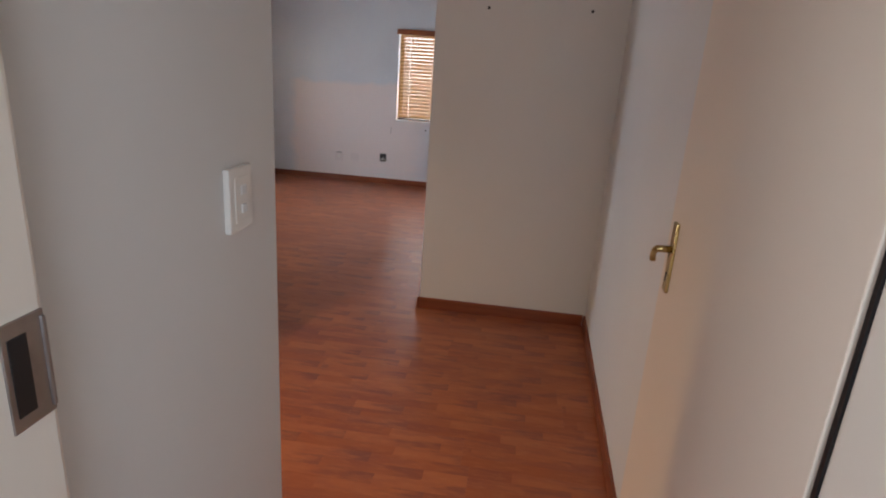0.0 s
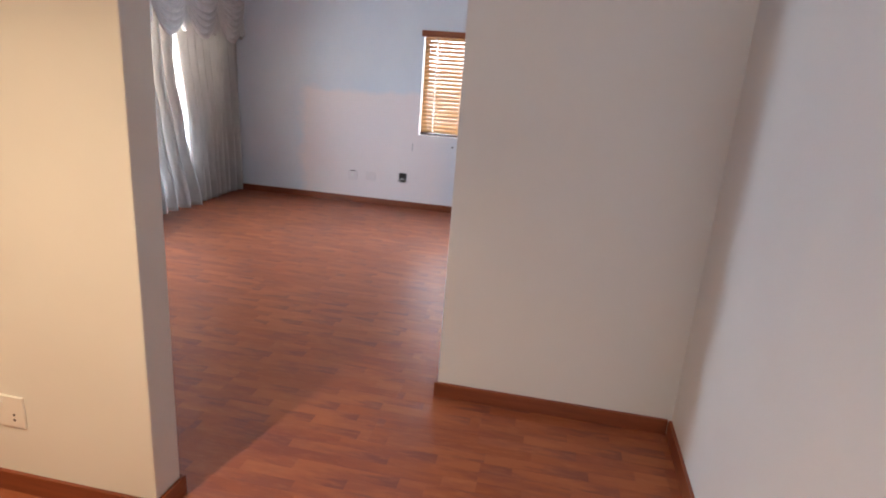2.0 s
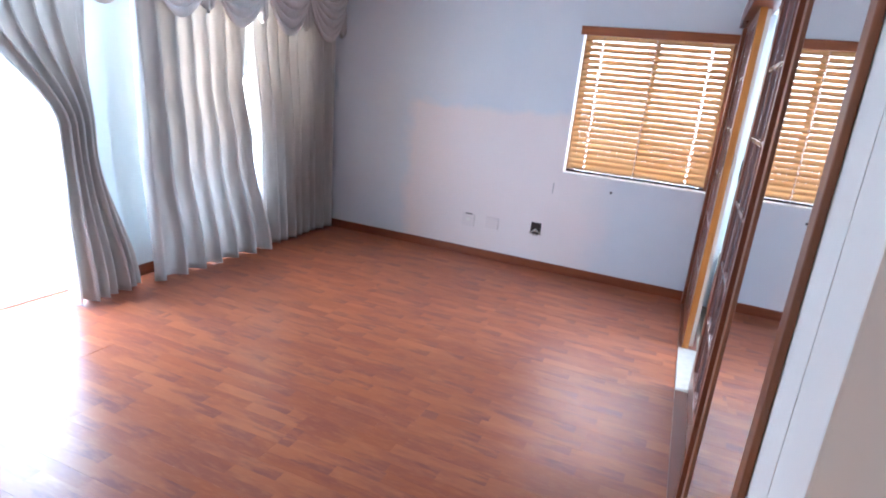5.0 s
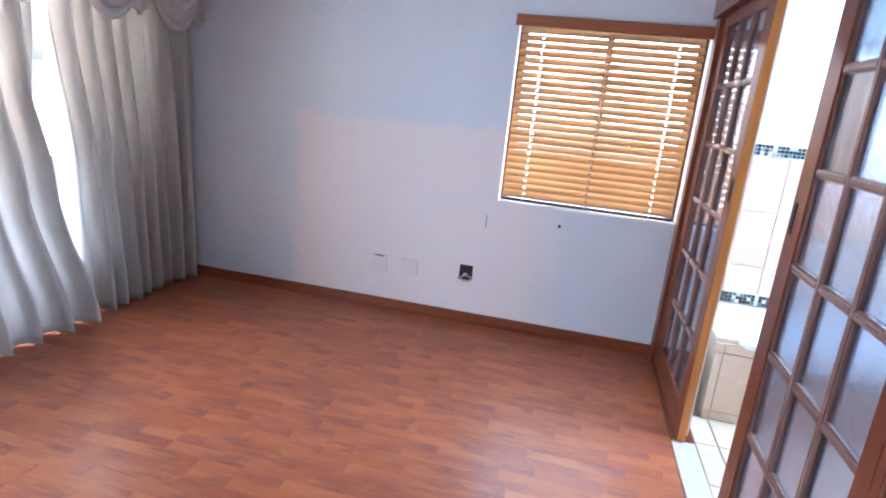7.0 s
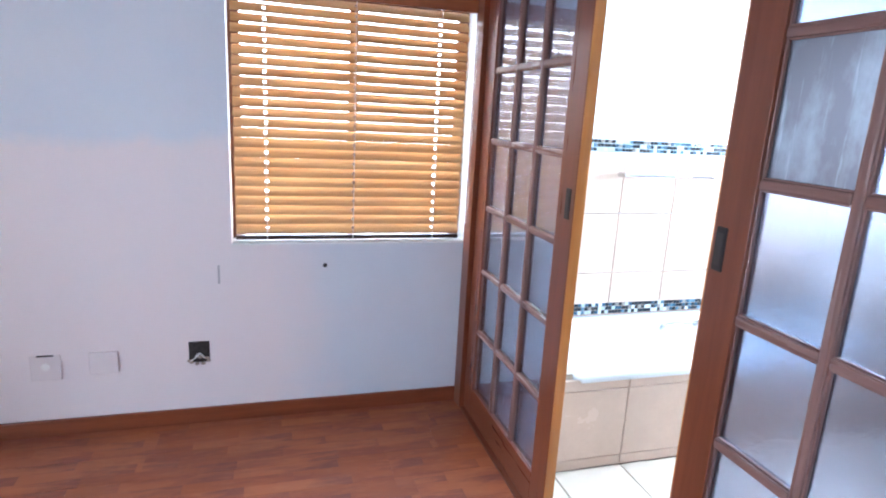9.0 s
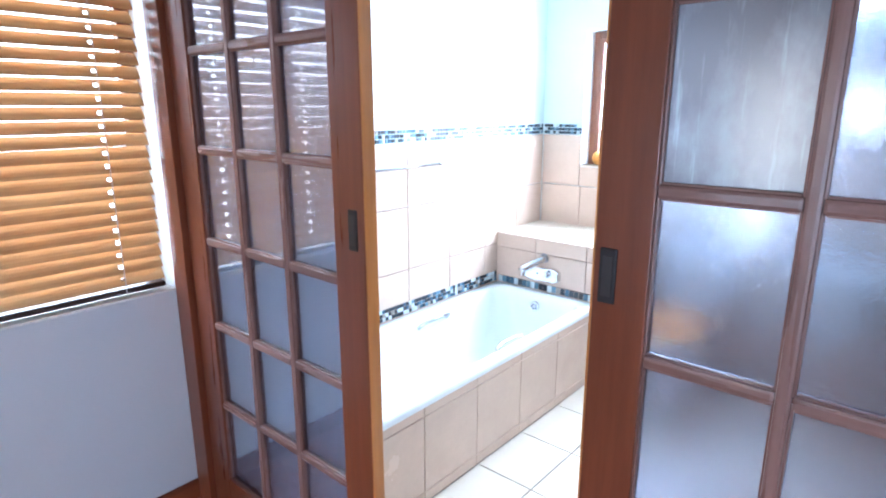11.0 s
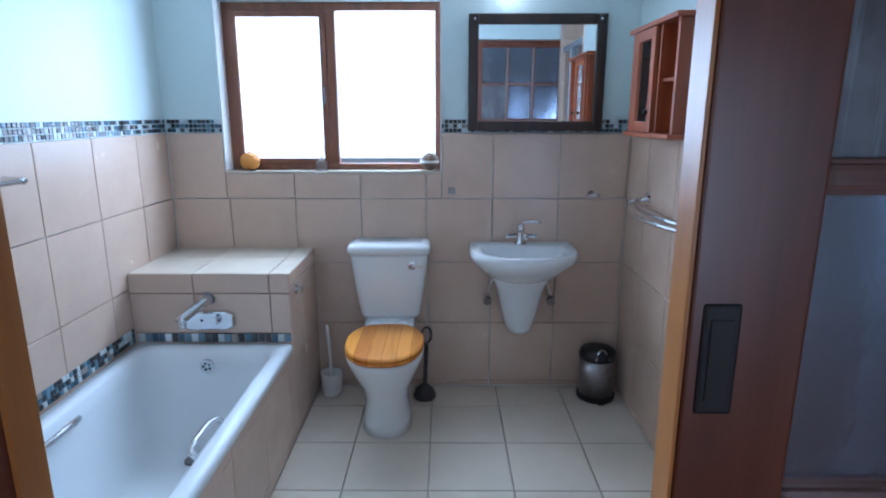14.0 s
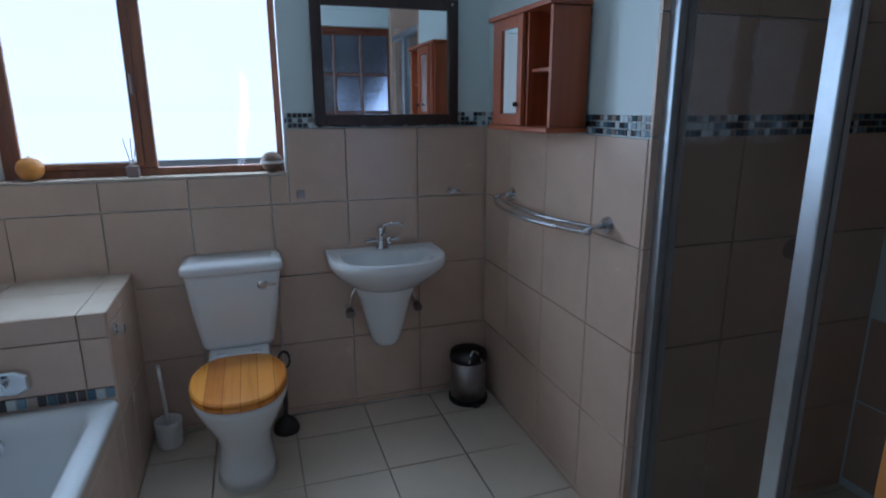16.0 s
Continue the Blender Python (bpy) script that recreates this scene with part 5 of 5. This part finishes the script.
def joints(a, b, at, step):
    k0 = math.ceil((a - at) / step - 1e-6)
    js = [a]
    k = k0
    while at + k * step < b - 1e-6:
        if at + k * step - js[-1] > 0.02:
            js.append(at + k * step)
        k += 1
    if b - js[-1] > 0.02:
        js.append(b)
    else:
        js[-1] = b
    return js


T = 0.338
ROWS_Z = joints(0.0, BZ - 0.002, 1.045, T)
by_name = bpy.data.objects
# window wall: u runs along +y, v up, faces -x
face_w = Matrix(((0, 0, -1, EAST + 0.012), (1, 0, 0, 0), (0, 1, 0, 0), (0, 0, 0, 1)))
wall = by_name["wall_bath_window"]
low = [z for z in ROWS_Z if z <= 1.05]
tiles(wall, face_w, joints(BS, BN, 7.573, T), low, M["wall_tile"])
tiles(wall, face_w, joints(BS, YW0, 7.573, T), [1.045, BZ - 0.002], M["wall_tile"])
tiles(wall, face_w, joints(YW0, YW1, 7.573, T), [1.045, ZW0 - 0.006], M["wall_tile"])
tiles(wall, face_w, joints(YW1, BN, 7.573, T), [1.045, BZ - 0.002], M["wall_tile"])
# long wall by the bath: u along -x, faces -y
face_n = Matrix(((-1, 0, 0, EAST), (0, 0, -1, BN + 0.012), (0, 1, 0, 0), (0, 0, 0, 1)))
tiles(by_name["wall_bath_north"], face_n, joints(0.0, EAST - 0.2, EAST - 2.235, T), ROWS_Z, M["wall_tile"])
# cabinet wall: u along +x, faces +y
face_s = Matrix(((1, 0, 0, 0), (0, 0, 1, BS - 0.012), (0, 1, 0, 0), (0, 0, 0, 1)))
tiles(by_name["wall_bath_south"], face_s, joints(1.305, EAST, 1.578, T), ROWS_Z, M["wall_tile"])
# end of that wall towards the shower, shower back
face_e = Matrix(((0, 0, -1, 1.305), (1, 0, 0, 0), (0, 1, 0, 0), (0, 0, 0, 1)))
SH_Z = joints(0.0, 2.4, 1.045, T)
tiles(by_name["wall_bath_south"], face_e, joints(5.512, BS - 0.002, 6.2, T), SH_Z, M["wall_tile"])
face_k = Matrix(((0, 0, 1, 0.448), (1, 0, 0, 0), (0, 1, 0, 0), (0, 0, 0, 1)))
tiles(by_name["wall_shower_nib"], face_k, joints(5.513, 6.508, 6.2, T), SH_Z, M["wall_tile"])
face_j = Matrix(((1, 0, 0, 0), (0, 0, 1, 6.508), (0, 1, 0, 0), (0, 0, 0, 1)))
tiles(by_name["wall_shower_nib"], face_j, [0.38, 0.46], SH_Z, M["wall_tile"])
face_b = Matrix(((1, 0, 0, 0), (0, 0, 1, 5.5), (0, 1, 0, 0), (0, 0, 0, 1)))
tiles(by_name["wall_shower_back"], face_b, joints(0.47, 1.29, 0.6, T), SH_Z, M["wall_tile"])
# ledge: front, top and side; bath panel
face_l = Matrix(((0, 0, -1, 2.036), (1, 0, 0, 0), (0, 1, 0, 0), (0, 0, 0, 1)))
tiles(led, face_l, joints(8.166, BN, 8.255, T), [0.0, 0.42, 0.506, 0.692, 0.784], M["wall_tile"])
tiles(led, Matrix.Translation((0, 0, 0.772)), joints(2.026, EAST, 2.3, T), joints(8.166, BN, 8.255, T), M["floor_tile"])
side = Matrix(((1, 0, 0, 0), (0, 0, -1, 8.177), (0, 1, 0, 0), (0, 0, 0, 1)))
tiles(led, side, joints(2.03, EAST, 2.24, T), joints(0.0, 0.783, 0.38, T), M["wall_tile"])
tiles(by_name["wall_bath_panel"], side, joints(0.19, 2.03, 1.92, T), [0.0, 0.05, 0.385, 0.44], M["wall_tile"])
# floor
tiles(by_name["floor_bathroom"], Matrix.Translation((0, 0, -0.012)), joints(0.115, EAST, 1.957, 0.346), joints(5.51, 8.166, 7.545, 0.345), M["floor_tile"], 0.006)

# laminate boards along x
BW, BL = 0.192, 1.28
flo = by_name["floor"]
rnd = random.Random(5)
y = 0.21
while y < FAR + 0.1:
    off = rnd.uniform(0, BL)
    xl = -3.84 if y > 3.6 else (-2.62 if y > 1.5 else -0.62)
    xr = RIGHT + 0.09 if y < 4.72 else 0.0
    cut = xl - off
    while cut < xr:
        a, b = max(cut, xl), min(cut + BL, xr)
        if b - a > 0.05:
            ob = new("board", slab_mesh("board", round(b - a - 0.0005, 2 if b - a < BL - 0.01 else 3), BW - 0.0005, 0.014, M["laminate"], 0.0003))
            ob.parent = flo
            ob.location = (a, y, -0.014)
        cut += BL
    y += BW
